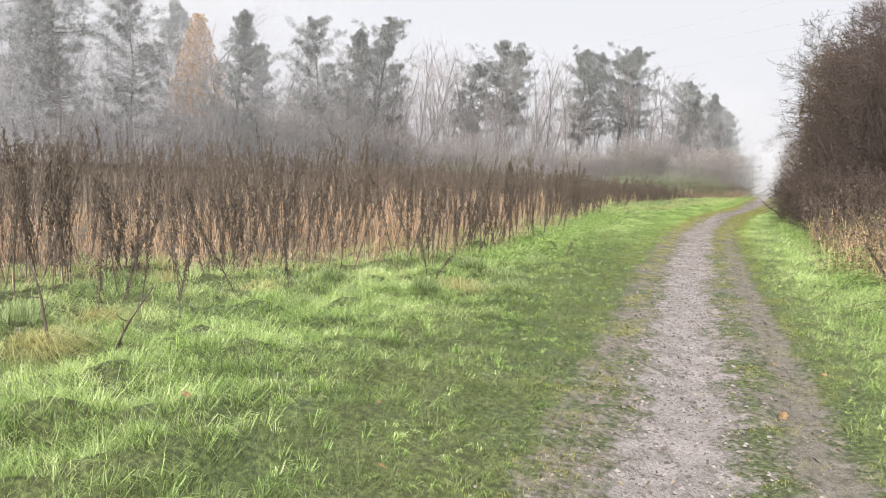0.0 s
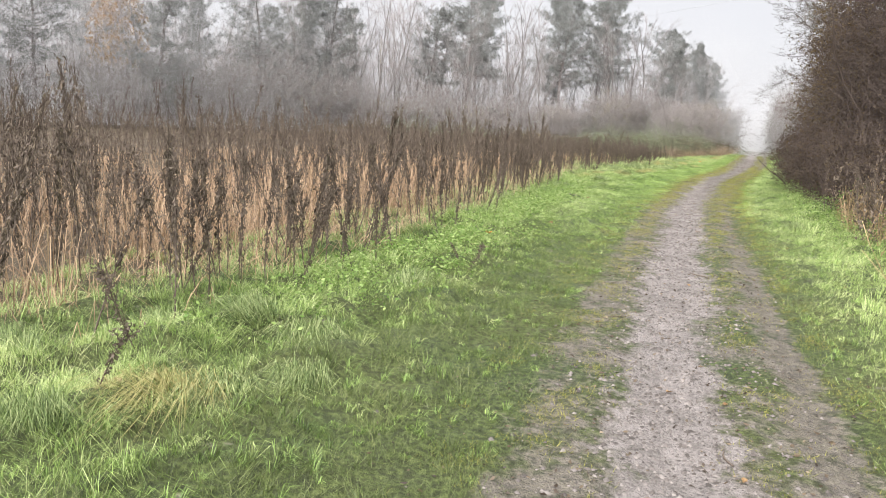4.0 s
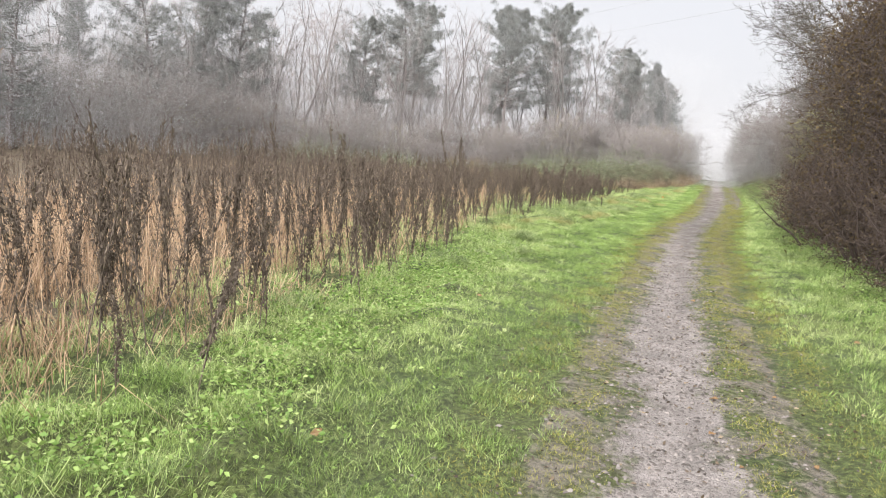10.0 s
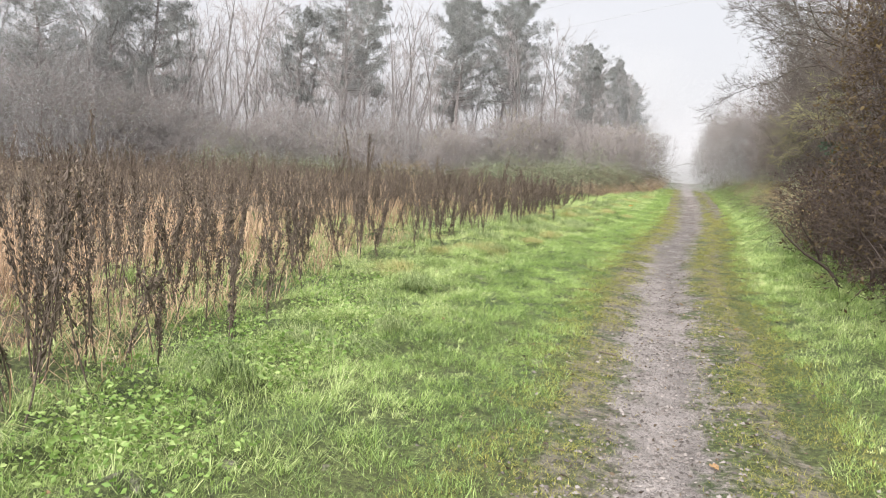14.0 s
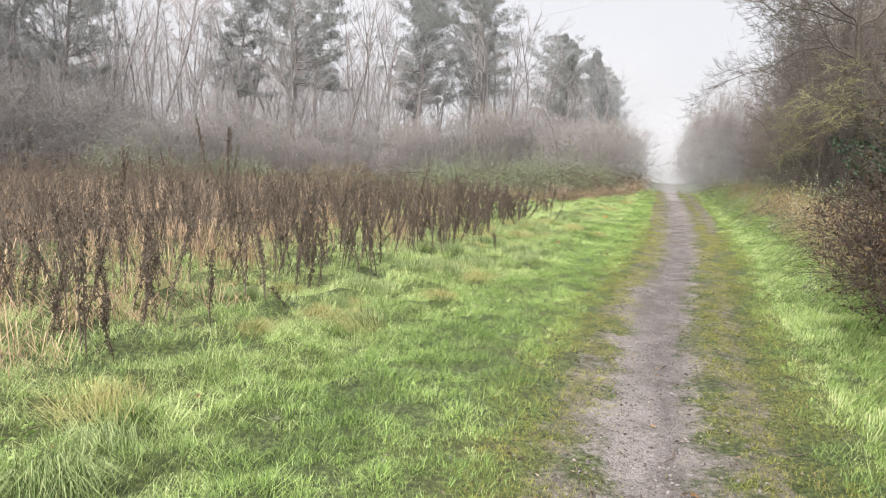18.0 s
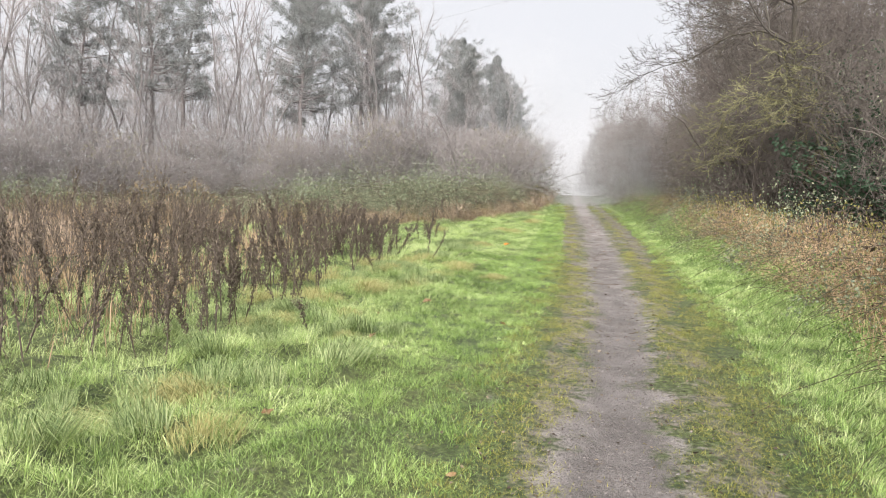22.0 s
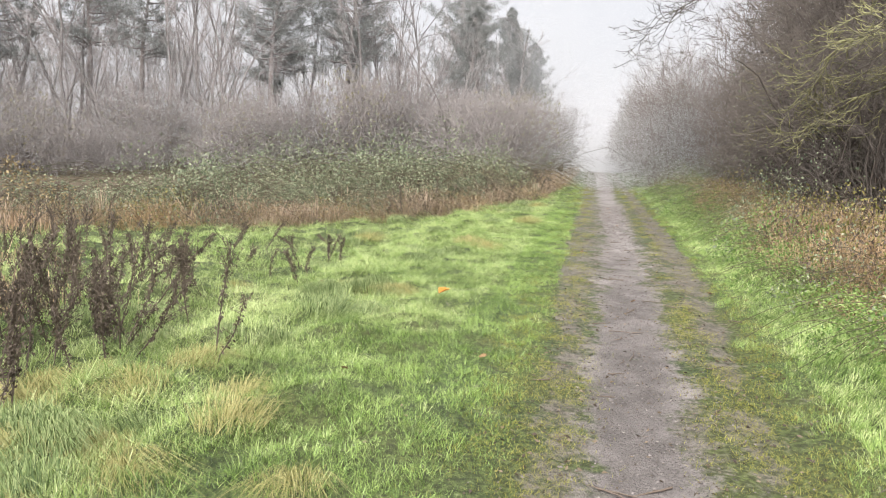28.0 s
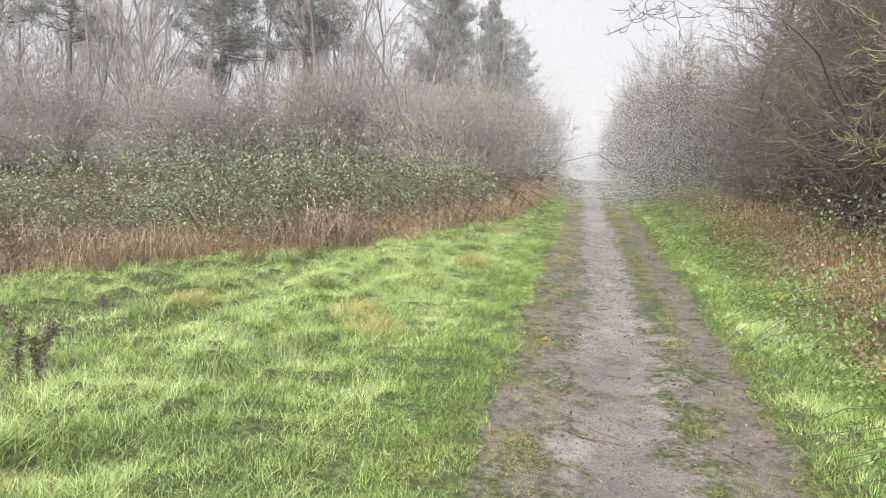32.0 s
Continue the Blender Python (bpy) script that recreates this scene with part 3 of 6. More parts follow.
def grass_all():
    # short trodden sward
    x, y = (np.concatenate(v) for v in zip(scatter(1350000, -4.4, 1.5, 1.5, 50), scatter(560000, -7.2, 1.5, 20, 62)))
    d = x - path_x(y)
    clump = waves(x, y, 0.5, 22) + 0.5 * waves(x, y, 0.18, 23)
    left = (d < np.interp(y, [0, 16, 20, 37, 42, 60], [-0.66, -0.66, -0.6, -0.65, -0.8, -0.7]) - 0.1 * waves(x, y, 0.8, 24)) & (x > np.where(y < 41, edge_x(y) - 0.5, bank_x(y) - 0.3))
    right = (d > 0.92 + 0.1 * waves(x, y, 0.8, 25)) & (d < 2.3)
    thin = rng.random(len(x)) < np.clip((-d - 0.5) / 0.45, 0.2, 1) * np.where(d > 0, 3, 1)
    keep = (left | right) & thin & (clump > -0.7) & (rng.random(len(x)) < np.interp(y, [0, 45, 62], [1, 1, 0.5]))
    x, y, clump, d = x[keep], y[keep], clump[keep], d[keep]
    tall = np.clip(0.06 + 0.022 * np.clip(np.abs(d) - 0.9, 0, 2) + 0.05 * clump, 0.02, 0.2) * rng.uniform(0.6, 1.4, len(x))
    wide = rng.uniform(0.0019, 0.0042, len(x)) * np.interp(y, [40, 60], [1, 1.8])
    worn = (np.abs(d) + rng.normal(0, 0.25, len(x)) < np.where(d < 0, 2.4, 1.2)) & (y + rng.normal(0, 2.5, len(x)) < 15)
    e = np.where(y < 41, x - edge_x(y), x - bank_x(y))
    light = ~worn & (rng.random(len(x)) < 0.55 * ((y > 38) & (d < -1.4)) + 0.6 * ((y > 15) & (y < 41)) * np.clip(1.6 - e, 0, 1) + 0.35 * ((y < 8) & (d < -2.2)) + 0.45 * ((d > 1.05) & (y > 6)))
    fresh = ~worn & ~light
    grass("short_grass", "wet bright green short grass of the meadow", x[fresh], y[fresh], tall[fresh], wide[fresh], GRASS, 0.35, 1.1)
    grass("pale_short_grass", "pale yellow-green short grass of the meadow", x[light], y[light], tall[light] * 1.15, wide[light], PALE_GRASS, 0.4, 1.2)
    grass("short_trodden_grass", "dark green trodden short grass beside the path", x[worn], y[worn], tall[worn], wide[worn], TRODDEN, 0.35, 1.1)
    # tufts, small near the path and long towards the weeds and the hedge
    x, y = scatter(78000, -10.5, 1.7, 1.2, 60)
    d = x - path_x(y)
    e = np.where(y < 41, x - edge_x(y), x - bank_x(y))
    patch = waves(x, y, 1.3, 27) + 0.6 * waves(x, y, 0.45, 28)
    long = np.clip(np.where(d < 0, (-d - 1.3) / 1.4, (d - 1.1) / 0.7), 0, 1) * np.interp(y, [37, 42], [1, 0.55])
    keep = (e > np.where(y < 41, np.interp(y, [0, 20, 26, 40], [-1.8, -1.8, -3.0, -3.0]), -0.5)) & ((d < -0.75) | ((d > 1.0) & (d < 2.5))) & (rng.random(len(x)) < np.clip(0.35 + 0.3 * long + 0.35 * patch, 0.05, 1) * np.interp(y, [0, 45, 60], [1, 0.9, 0.4]))
    x, y, e, d, long, patch = x[keep], y[keep], e[keep], d[keep], long[keep], patch[keep]
    size = (0.055 + 0.09 * long) * rng.uniform(0.6, 1.6, len(x))
    pale = rng.random(len(x)) < np.clip(0.12 + 0.35 * ((y < 9) & (d < -2.0)) + 0.4 * ((y > 16) & (e < 1.6)) + 0.55 * np.exp(-(np.clip(e - 0.4, 0, 9) / 0.8) ** 2) + 0.25 * waves(x, y, 2.4, 29) + 0.5 * ((y > 38) & (d < -1.3)) + 0.4 * (d > 1.1), 0, 0.88)
    for sel, name, label, mat in ((~pale, "grass_tufts", "bright wet green grass tufts", GRASS), (pale, "pale_grass_tufts", "long pale yellow-green tussocky grass bending over", PALE_GRASS)):
        tussocks(name, label, x[sel], y[sel], size[sel], 15, mat)
    # lush tufts on the verge, towards the hedge
    y = rng.uniform(25, 60, 17000)
    d = 1.15 + np.abs(rng.normal(0, 0.75, len(y)))
    x = path_x(y) + d
    keep = (d < 2.6) & (rng.random(len(y)) < np.clip(0.55 + 0.8 * waves(x, y, 0.9, 33), 0.1, 1))
    x, y, d = x[keep], y[keep], d[keep]
    size = np.interp(d, [1.1, 2.0], [0.07, 0.16]) * rng.uniform(0.6, 1.5, len(x))
    pale = rng.random(len(x)) < 0.3
    tussocks("verge_tufts", "lush bright green grass tufts on the verge", x[~pale], y[~pale], size[~pale], 15, GRASS)
    tussocks("pale_verge_tufts", "pale yellow-green grass tufts on the verge", x[pale], y[pale], size[pale], 15, PALE_GRASS)
    # worn yellowish moss and tufts in patches on the track
    d, y = scatter(1050000, -1.15, 1.25, 1.5, 60)
    x = path_x(y) + d
    patch = waves(x, y, 0.9, 41) + 0.6 * waves(x, y, 0.3, 42)
    strip = 0.8 * np.exp(-((d - 0.76) / 0.2) ** 2) * np.interp(y, [17, 21, 36, 40], [0, 1, 1, 0]) + 0.85 * np.exp(-((d - 0.5) / 0.17) ** 2) + 0.8 * np.exp(-((d - 0.98) / 0.2) ** 2) + 0.9 * np.exp(-((d + np.interp(y, [18, 22, 36, 40], [0.55, 0.42, 0.45, 0.6])) / 0.18) ** 2) + 0.8 * np.exp(-((d + np.interp(y, [18, 22, 36, 40], [0.9, 0.72, 0.75, 0.95])) / 0.22) ** 2)
    keep = rng.random(len(x)) < strip * np.clip(np.interp(y, [10, 19, 37, 42], [0.15, 0.75, 0.75, 0.3]) + 1.0 * patch, 0, 1) * np.interp(y, [0, 18, 22, 37, 42], [0.8, 1.0, 1.6, 1.6, 0.9])
    x, y = x[keep], y[keep]
    grass("worn_grass", "worn yellow-green grass and moss between the wheel ruts", x, y, rng.uniform(0.018, 0.06, len(x)), rng.uniform(0.003, 0.006, len(x)), MOSS_GRASS, 0.4, 1.2)


grass_all()


def straw():
    """Dry tan grass standing among the weeds and along the bramble bank."""
    x, y = scatter(360000, -17, -3.6, 0, 44)
    e = edge_x(y) - x
    patch = waves(x, y, 2.2, 51) + 0.5 * waves(x, y, 0.8, 52)
    keep = (e > 0) & (e < 10) & (rng.random(len(x)) < np.clip(0.05 - 0.9 * waves(x, y, 2.6, 71) + 0.7 * patch, 0.03, 1) * np.interp(e, [0.2, 0.8, 1.7, 4, 10], [0.0, 0.15, 0.9, 0.9, 0.3]) * np.interp(y, [0, 9, 13, 16], [0.6, 0.6, 0.85, 1]))
    x, y, e = x[keep], y[keep], e[keep]
    tall = np.interp(y, [0, 20, 30, 40], [0.9, 0.95, 0.55, 0.36]) * rng.uniform(0.35, 1.25, len(x)) * np.interp(e, [0, 1, 2.5, 5], [0.6, 1, 0.9, 0.6])
    grass("dry_grass", "dry tan meadow grass standing among dead weeds", x, y, tall, rng.uniform(0.0035, 0.008, len(x)), STRAW, 0.35, 0.9)
    x, y = scatter(95000, -12, -3.8, 0, 27)
    e = edge_x(y) - x
    keep = (e > 0.15) & (e < 6) & (rng.random(len(x)) < np.clip(0.45 + 0.6 * waves(x, y, 1.7, 58), 0.1, 1) * np.interp(e, [0.15, 0.8, 2.5, 6], [0.3, 1, 0.8, 0.3]) * np.interp(y, [0, 9, 13], [0.45, 0.5, 1]))
    x, y = x[keep], y[keep]
    grass("fallen_straw", "pale tan grass fallen flat among the weeds", x, y, rng.uniform(0.15, 0.42, len(x)), rng.uniform(0.004, 0.008, len(x)), STRAW, 0.7, 2.0)
    t = rng.uniform(0, 1, 34000)
    y = 40 + 31 * t ** 1.4
    x = bank_x(y) - rng.uniform(-0.25, 1.3, len(y))
    keep = rng.random(len(y)) < np.clip(0.25 + 1.1 * waves(x, y, 2.1, 53), 0.05, 1)
    x, y = x[keep], y[keep]
    grass("bank_grass", "dry tan grass along the foot of the brambles", x, y, rng.uniform(0.18, 0.8, len(x)) * (1 + 0.5 * waves(x, y, 1.3, 57)), rng.uniform(0.004, 0.008, len(x)), BANK_STRAW, 0.4, 1.2)
    x, y = scatter(46000, -26, -6, 33, 48)
    keep = (x > bank_x(y) - 0.5) & (x < np.where(y < 41, edge_x(y) - 1.5, -6.5) - np.clip(46 - y, 0, 3)) & (rng.random(len(x)) < np.clip(0.55 + 0.7 * waves(x, y, 2.4, 59), 0.1, 1)) & ((x < bank_x(y) + 5.0) | (y < 40))
    x, y = x[keep], y[keep]
    grass("rough_grass", "brown dead growth between the weeds and the brambles", x, y, rng.uniform(0.2, 0.75, len(x)), rng.uniform(0.005, 0.010, len(x)), BANK_STRAW, 0.4, 1.0)
    y = np.where(rng.random(64000) < 0.5, rng.uniform(28, 62, 64000), rng.normal(41, 4.5, 64000))
    x = path_x(y) + 2.1 + np.interp(y, [35, 40], [0, -0.3]) + np.abs(rng.normal(0.8, 0.7, len(y)))
    keep = rng.random(len(y)) < np.clip(0.4 + 0.7 * waves(x, y, 2.0, 54), 0.05, 1)
    x, y = x[keep], y[keep]
    grass("verge_grass", "dry tan grass and bracken on the verge under the hedge", x, y, rng.uniform(0.2, 0.8, len(x)) * np.interp(x - path_x(y), [2.1, 2.9], [0.4, 1.15]), rng.uniform(0.004, 0.010, len(x)), VERGE_STRAW, 0.7, 1.7)


straw()


def nettles():
    x, y = scatter(900000, -6, 1.8, 3, 58)
    d = x - path_x(y)
    e = np.where(y < 41, x - edge_x(y), x - bank_x(y))
    patch = waves(x, y, 1.6, 61) + 0.4 * waves(x, y, 0.5, 62)
    near = np.exp(-((e - 0.4) / 0.5) ** 2) * np.interp(y, [8, 11, 21, 24], [0, 1, 1, 0]) + np.interp(y, [26, 32], [0.6, 1.3]) * np.exp(-((d - np.interp(y, [34, 40], [2.3, 1.95])) / 0.35) ** 2)
    keep = rng.random(len(x)) < near * np.clip(patch + 0.45, 0, 1)
    x, y = x[keep], y[keep]
    n = len(x)
    at = np.stack([x, y, height(x, y) + rng.uniform(0.02, 0.2, n) * np.where((x > path_x(y)) & (y > 30), 1.5, 1.0)], 1)
    v, t = leaf_quads(at, np.stack([rng.normal(size=n), rng.normal(size=n), rng.normal(0.0, 0.35, n)], 1), rng.uniform(0.016, 0.044, n), 0.35, 0.55)
    tagged(new("nettles", mesh("nettles", v, None, t, NETTLE)), "low fresh green nettles and ground leaves", "nettles", "", "stuff")


nettles()


# ---- dead weeds ----
def weed_mesh(seed, tall, dense):
    """Stem with side shoots, withered hanging leaves and a seed head, at the origin."""
    rg = np.random.default_rng(seed)
    pts, d = [np.zeros(3)], unit(np.array([rg.normal(0, 0.10), rg.normal(0, 0.10), 1.0]))
    for _ in range(6):
        pts.append(pts[-1] + d * tall / 6)
        d = unit(d + rg.normal(size=3) * 0.06)
    segs = []
    at, way, size = [], [], []
    for _ in range(dense):
        k = 1.2 + 4.75 * rg.random() ** 0.75
        i = min(5, int(k))
        p = pts[i] + (pts[i + 1] - pts[i]) * (k - i)
        o = rg.normal(size=3) * np.array([1, 1, 0.3])
        at.append(p + unit(o) * rg.uniform(0, 0.02))
        way.append(unit(o) * 0.5 + np.array([0, 0, rg.choice([-1, 1], p=[0.65, 0.35]) * rg.uniform(0.5, 1.6)]))
        size.append(rg.uniform(0.02, 0.048))
    for _ in range(int(rg.integers(5, 12))):
        k = rg.uniform(2.6, 5.6)
        p = pts[int(k)] + (pts[int(k) + 1] - pts[int(k)]) * (k % 1)
        o = unit(rg.normal(size=3) * np.array([1, 1, 0.1]))
        q = p + (o * 0.5 + np.array([0, 0, 0.9])) * rg.uniform(0.10, 0.26)
        segs.append((p, q, 0.003, 0.0015, 1))
        for _ in range(6):
            at.append(p + (q - p) * rg.uniform(0.3, 1))
            way.append(rg.normal(size=3) + np.array([0, 0, -0.3]))
            size.append(rg.uniform(0.015, 0.04))
    top = pts[-1]
    ha, hw = [], []
    for _ in range(12):
        ha.append(top + np.array([rg.normal(0, 0.012), rg.normal(0, 0.012), rg.uniform(-0.22, 0.03)]))
        hw.append(rg.normal(size=3) + np.array([0, 0, 0.6]))
    tv, tq = tube(pts, [0.0068 - 0.0008 * i for i in range(7)], 4)
    sv, sq = prisms([s[0] for s in segs], [s[1] for s in segs], [s[2] for s in segs], [s[3] for s in segs], 3)
    lv, lt = leaf_quads(np.array(at), np.array(way), np.array(size), 0.8, 0.26)
    hv, ht = leaf_quads(np.array(ha), np.array(hw), np.full(len(ha), 0.026), 0.6, 0.5)
    return (tv, tq), (lv, lt), (hv, ht), (sv, sq)


def weeds():
    kinds = [weed_mesh(100 + k, 1.0, (130, 180, 240, 90)[k % 4]) for k in range(8)]
    models = []
    for st, lf, hd, sh in kinds:
        models.append((("stem", mesh("stem", *st, None, DEAD)), ("withered_foliage", mesh("withered_foliage", lf[0], None, lf[1], DEAD_LEAF)),
                       ("seed_head", mesh("seed_head", hd[0], None, hd[1], DEAD)), ("side_growth", mesh("side_growth", *sh, None, DEAD))))
    rg = np.random.default_rng(5)
    ys = np.where(rg.random(9800) < 0.8, rg.uniform(1.0, 39.5, 9800), rg.uniform(28, 39.3, 9800))
    es = rg.uniform(0, 1, 9800) ** 1.15 * 14.5 - 0.15
    xs = edge_x(ys) - es
    bunch = waves(xs, ys, 2.6, 71) + 0.7 * waves(xs, ys, 0.7, 72)
    keep = (rg.random(9800) < np.where(ys < 27, np.clip(np.interp(ys, [0, 7, 13, 16], [0.6, 0.6, 0.6, 0.42]) + 0.9 * bunch, 0.06, 1), np.clip(0.42 + 0.9 * waves(xs, ys, 1.9, 73) + 0.5 * bunch, 0.03, 1)) * np.interp(es, [-0.15, 0.5, 2], [0.35, 0.9, 1]))
    xs, ys, es = xs[keep], ys[keep], es[keep]
    tall = np.interp(ys, [0, 6, 14, 20, 26, 32, 39], [1.3, 1.4, 1.35, 1.2, 1.05, 0.95, 0.8]) * np.clip(rg.normal(0.85, 0.2, len(xs)), 0.4, 1.4) * np.interp(es, [0, 0.9], [0.8, 1])
    lean = np.interp(ys, [0, 24, 30, 39], [7, 8, 10, 14])
    zs = height(xs, ys) - 0.02
    order = np.argsort(es)
    single = set(order[:290].tolist())
    bulk = {0: [[], [], 0], 1: [[], [], 0], 2: [[], [], 0]}
    for i in range(len(xs)):
        k = int(rg.integers(0, 8))
        m = pose(xs[i], ys[i], zs[i], rg.normal(0, lean[i]), rg.normal(0, lean[i]), rg.uniform(0, 360)) @ Matrix.Diagonal((0.9, 0.9, tall[i], 1))
        if i in single:
            w = thing("dead_weed", m, "dark brown dead weed stem with shrivelled hanging leaves", "weed", "dead weeds at the field edge")
            for n, me in models[k]:
                part(n, me, w)
        else:
            a = np.array(m)
            for j, (v, f) in enumerate(kinds[k]):
                if j == 3 and es[i] > 3.5:
                    continue
                if j == 1 and es[i] > 1.5:
                    f = f[::2] if es[i] < 4 else f[::4]
                j = 0 if j == 3 else j
                bulk[j][0].append(v @ a[:3, :3].T + a[:3, 3])
                bulk[j][1].append(f + bulk[j][2])
                bulk[j][2] += len(v)
    field = new("weed_field")
    tagged(field, "dense stand of dead dark brown weed stems in the meadow", "weeds", "", "stuff")
    part("woody_base", mesh("woody_base", np.concatenate(bulk[0][0]), np.concatenate(bulk[0][1]), None, DEAD), field)
    part("withered_foliage", mesh("withered_foliage", np.concatenate(bulk[1][0]), None, np.concatenate(bulk[1][1]), DEAD_LEAF), field)
    part("seed_heads", mesh("seed_heads", np.concatenate(bulk[2][0]), None, np.concatenate(bulk[2][1]), DEAD), field)


weeds()


# ---- trees ----
def put_tree(name, meshes, x, y, size, turn, label, category, group, tilt=0.0, stretch=1.0):
    w = thing(name, pose(x, y, float(height(x, y)) - 0.05, tilt, 0, turn) @ Matrix.Diagonal((size, size, size * stretch, 1)), label, category, group)
    for n, me in meshes:
        part(n, me, w)
    return w


def bare_tree(seed, bark, twig, h=9.0, deepest=3, kids=(11, 7, 9, 0), spread=0.55, least=0.008):
    rg = np.random.default_rng(seed)
    out = []
    grow(out, np.zeros(3), unit(np.array([rg.normal(0, 0.07), rg.normal(0, 0.07), 1])), h, 0.085, 0, deepest, rg, kids, spread, 0.12, 0.06, 0.42)
    a, b = trunk_tube(out, 7), limbs(out, 1, 1, 4, 0.016)
    v, t = sprigs(out, 2, least)
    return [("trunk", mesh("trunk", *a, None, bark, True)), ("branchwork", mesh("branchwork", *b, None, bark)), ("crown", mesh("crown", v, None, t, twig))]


def pine(seed, h=11.0, clear=0.4, reach=2.6, point=0.8):
    """Scots pine: whorls of limbs that rise at their ends, each with side twigs that end in brushes of needles."""
    rg = np.random.default_rng(seed)
    out, at, way = [], [], []
    p, d, r = np.zeros(3), np.array([0, 0, 1.0]), 0.15
    n = 24
    for i in range(n):
        q = p + d * h / n
        out.append((p, q, r * (1 - i / n) + 0.012, r * (1 - (i + 1) / n) + 0.012, 0))
        f = (i + 1) / n
        whorl = rg.uniform(0.7, 1.2)
        if f > clear:
            fall = (1 - f) / (1 - clear)
            for _ in range(int(rg.integers(4, 7))):
                a = rg.uniform(0, 6.283)
                L = whorl * reach * (0.16 + 0.9 * min(1.0, 1.7 * fall ** point)) * (1.0 if fall < 0.7 else 0.75) * rg.uniform(0.4, 1.2)
                bd = unit(np.array([math.cos(a), math.sin(a), rg.uniform(-0.15, 0.25) + 0.6 * (1 - fall) ** 2]))
                b0 = p + (q - p) * rg.random()
                for s in range(4):
                    b1 = b0 + bd * L / 4
                    out.append((b0, b1, 0.035 * (1 - s / 4.5) * (0.4 + fall), 0.03 * (1 - (s + 1) / 4.6) * (0.4 + fall), 1))
                    for _ in range((1, 2, 4, 5)[s] + (fall < 0.5)):
                        td = unit(bd + np.array([rg.normal(0, 0.8), rg.normal(0, 0.8), rg.normal(0.1, 0.2)]))
                        t0 = b0 + (b1 - b0) * rg.random()
                        tl = (0.12 + 0.16 * L) * rg.uniform(0.6, 1.2)
                        for _ in range(3):
                            c = t0 + td * tl * rg.uniform(0.3, 1.0)
                            for _ in range(8):
                                o = rg.normal(size=3)
                                at.append(c + o * 0.035)
                                way.append(unit(o) + td * 0.7 + np.array([0, 0, 0.35]))
                    b0, bd = b1, unit(bd + rg.normal(size=3) * 0.14 + np.array([0, 0, 0.10]))
        elif rg.random() < 0.8:
            a = rg.uniform(0, 6.283)
            bd = np.array([math.cos(a), math.sin(a), rg.uniform(-0.3, 0.2)])
            out.append((q, q + bd * rg.uniform(0.5, 1.6), 0.02, 0.006, 1))
        p, d = q, unit(d + rg.normal(size=3) * 0.03 + np.array([0, 0, 0.02]))
    at, way = np.array(at), np.array(way)
    v, t = leaf_quads(at, way, rg.uniform(0.14, 0.26, len(at)), 0.1, 0.1)
    return [("trunk", mesh("trunk", *trunk_tube(out, 8), None, HAZED_PINE_BARK, True)), ("branchwork", mesh("branchwork", *limbs(out, 1, 1, 4), None, HAZED_PINE_BARK)), ("crown", mesh("crown", v, None, t, HAZED_NEEDLE))]


def shrub(seed, twig, h=2.6, wide=1.6, stems=26, leaf=None, leaves=0, least=0.005, kids=(8, 6, 4), droop=0.02, leaf_size=(0.03, 0.06), wander=0.2):
    rg = np.random.default_rng(seed)
    out = []
    for _ in range(stems):
        a, s = rg.uniform(0, 6.283), rg.random() ** 0.6
        p = np.array([math.cos(a), math.sin(a), 0]) * wide * 0.35 * s
        d = unit(np.array([math.cos(a) * s * wide / h, math.sin(a) * s * wide / h, 1]))
        grow(out, p, d, h * rg.uniform(0.65, 1.05) * (1 - 0.25 * s), 0.015, 1, 3, rg, (0, kids[0], kids[1], kids[2]), 0.75, wander, droop, 0.42)
    v, t = sprigs(out, 2, least)
    made = [("woody_base", mesh("woody_base", *limbs(out, 1, 1, 3, 0.007), None, twig)), ("crown", mesh("crown", v, None, t, twig))]
    if leaf:
        s = [o for o in out if o[4] >= 2]
        pick = rg.integers(0, len(s), leaves)
        at = np.array([s[k][0] + (s[k][1] - s[k][0]) * rg.random() for k in pick]) + rg.normal(size=(leaves, 3)) * 0.03
        v, t = leaf_quads(at, rg.normal(size=(leaves, 3)) + np.array([0, 0, -0.3]), rg.uniform(*leaf_size, leaves), 0.3, 0.6)
        made.append(("foliage", mesh("foliage", v, None, t, leaf)))
    return made


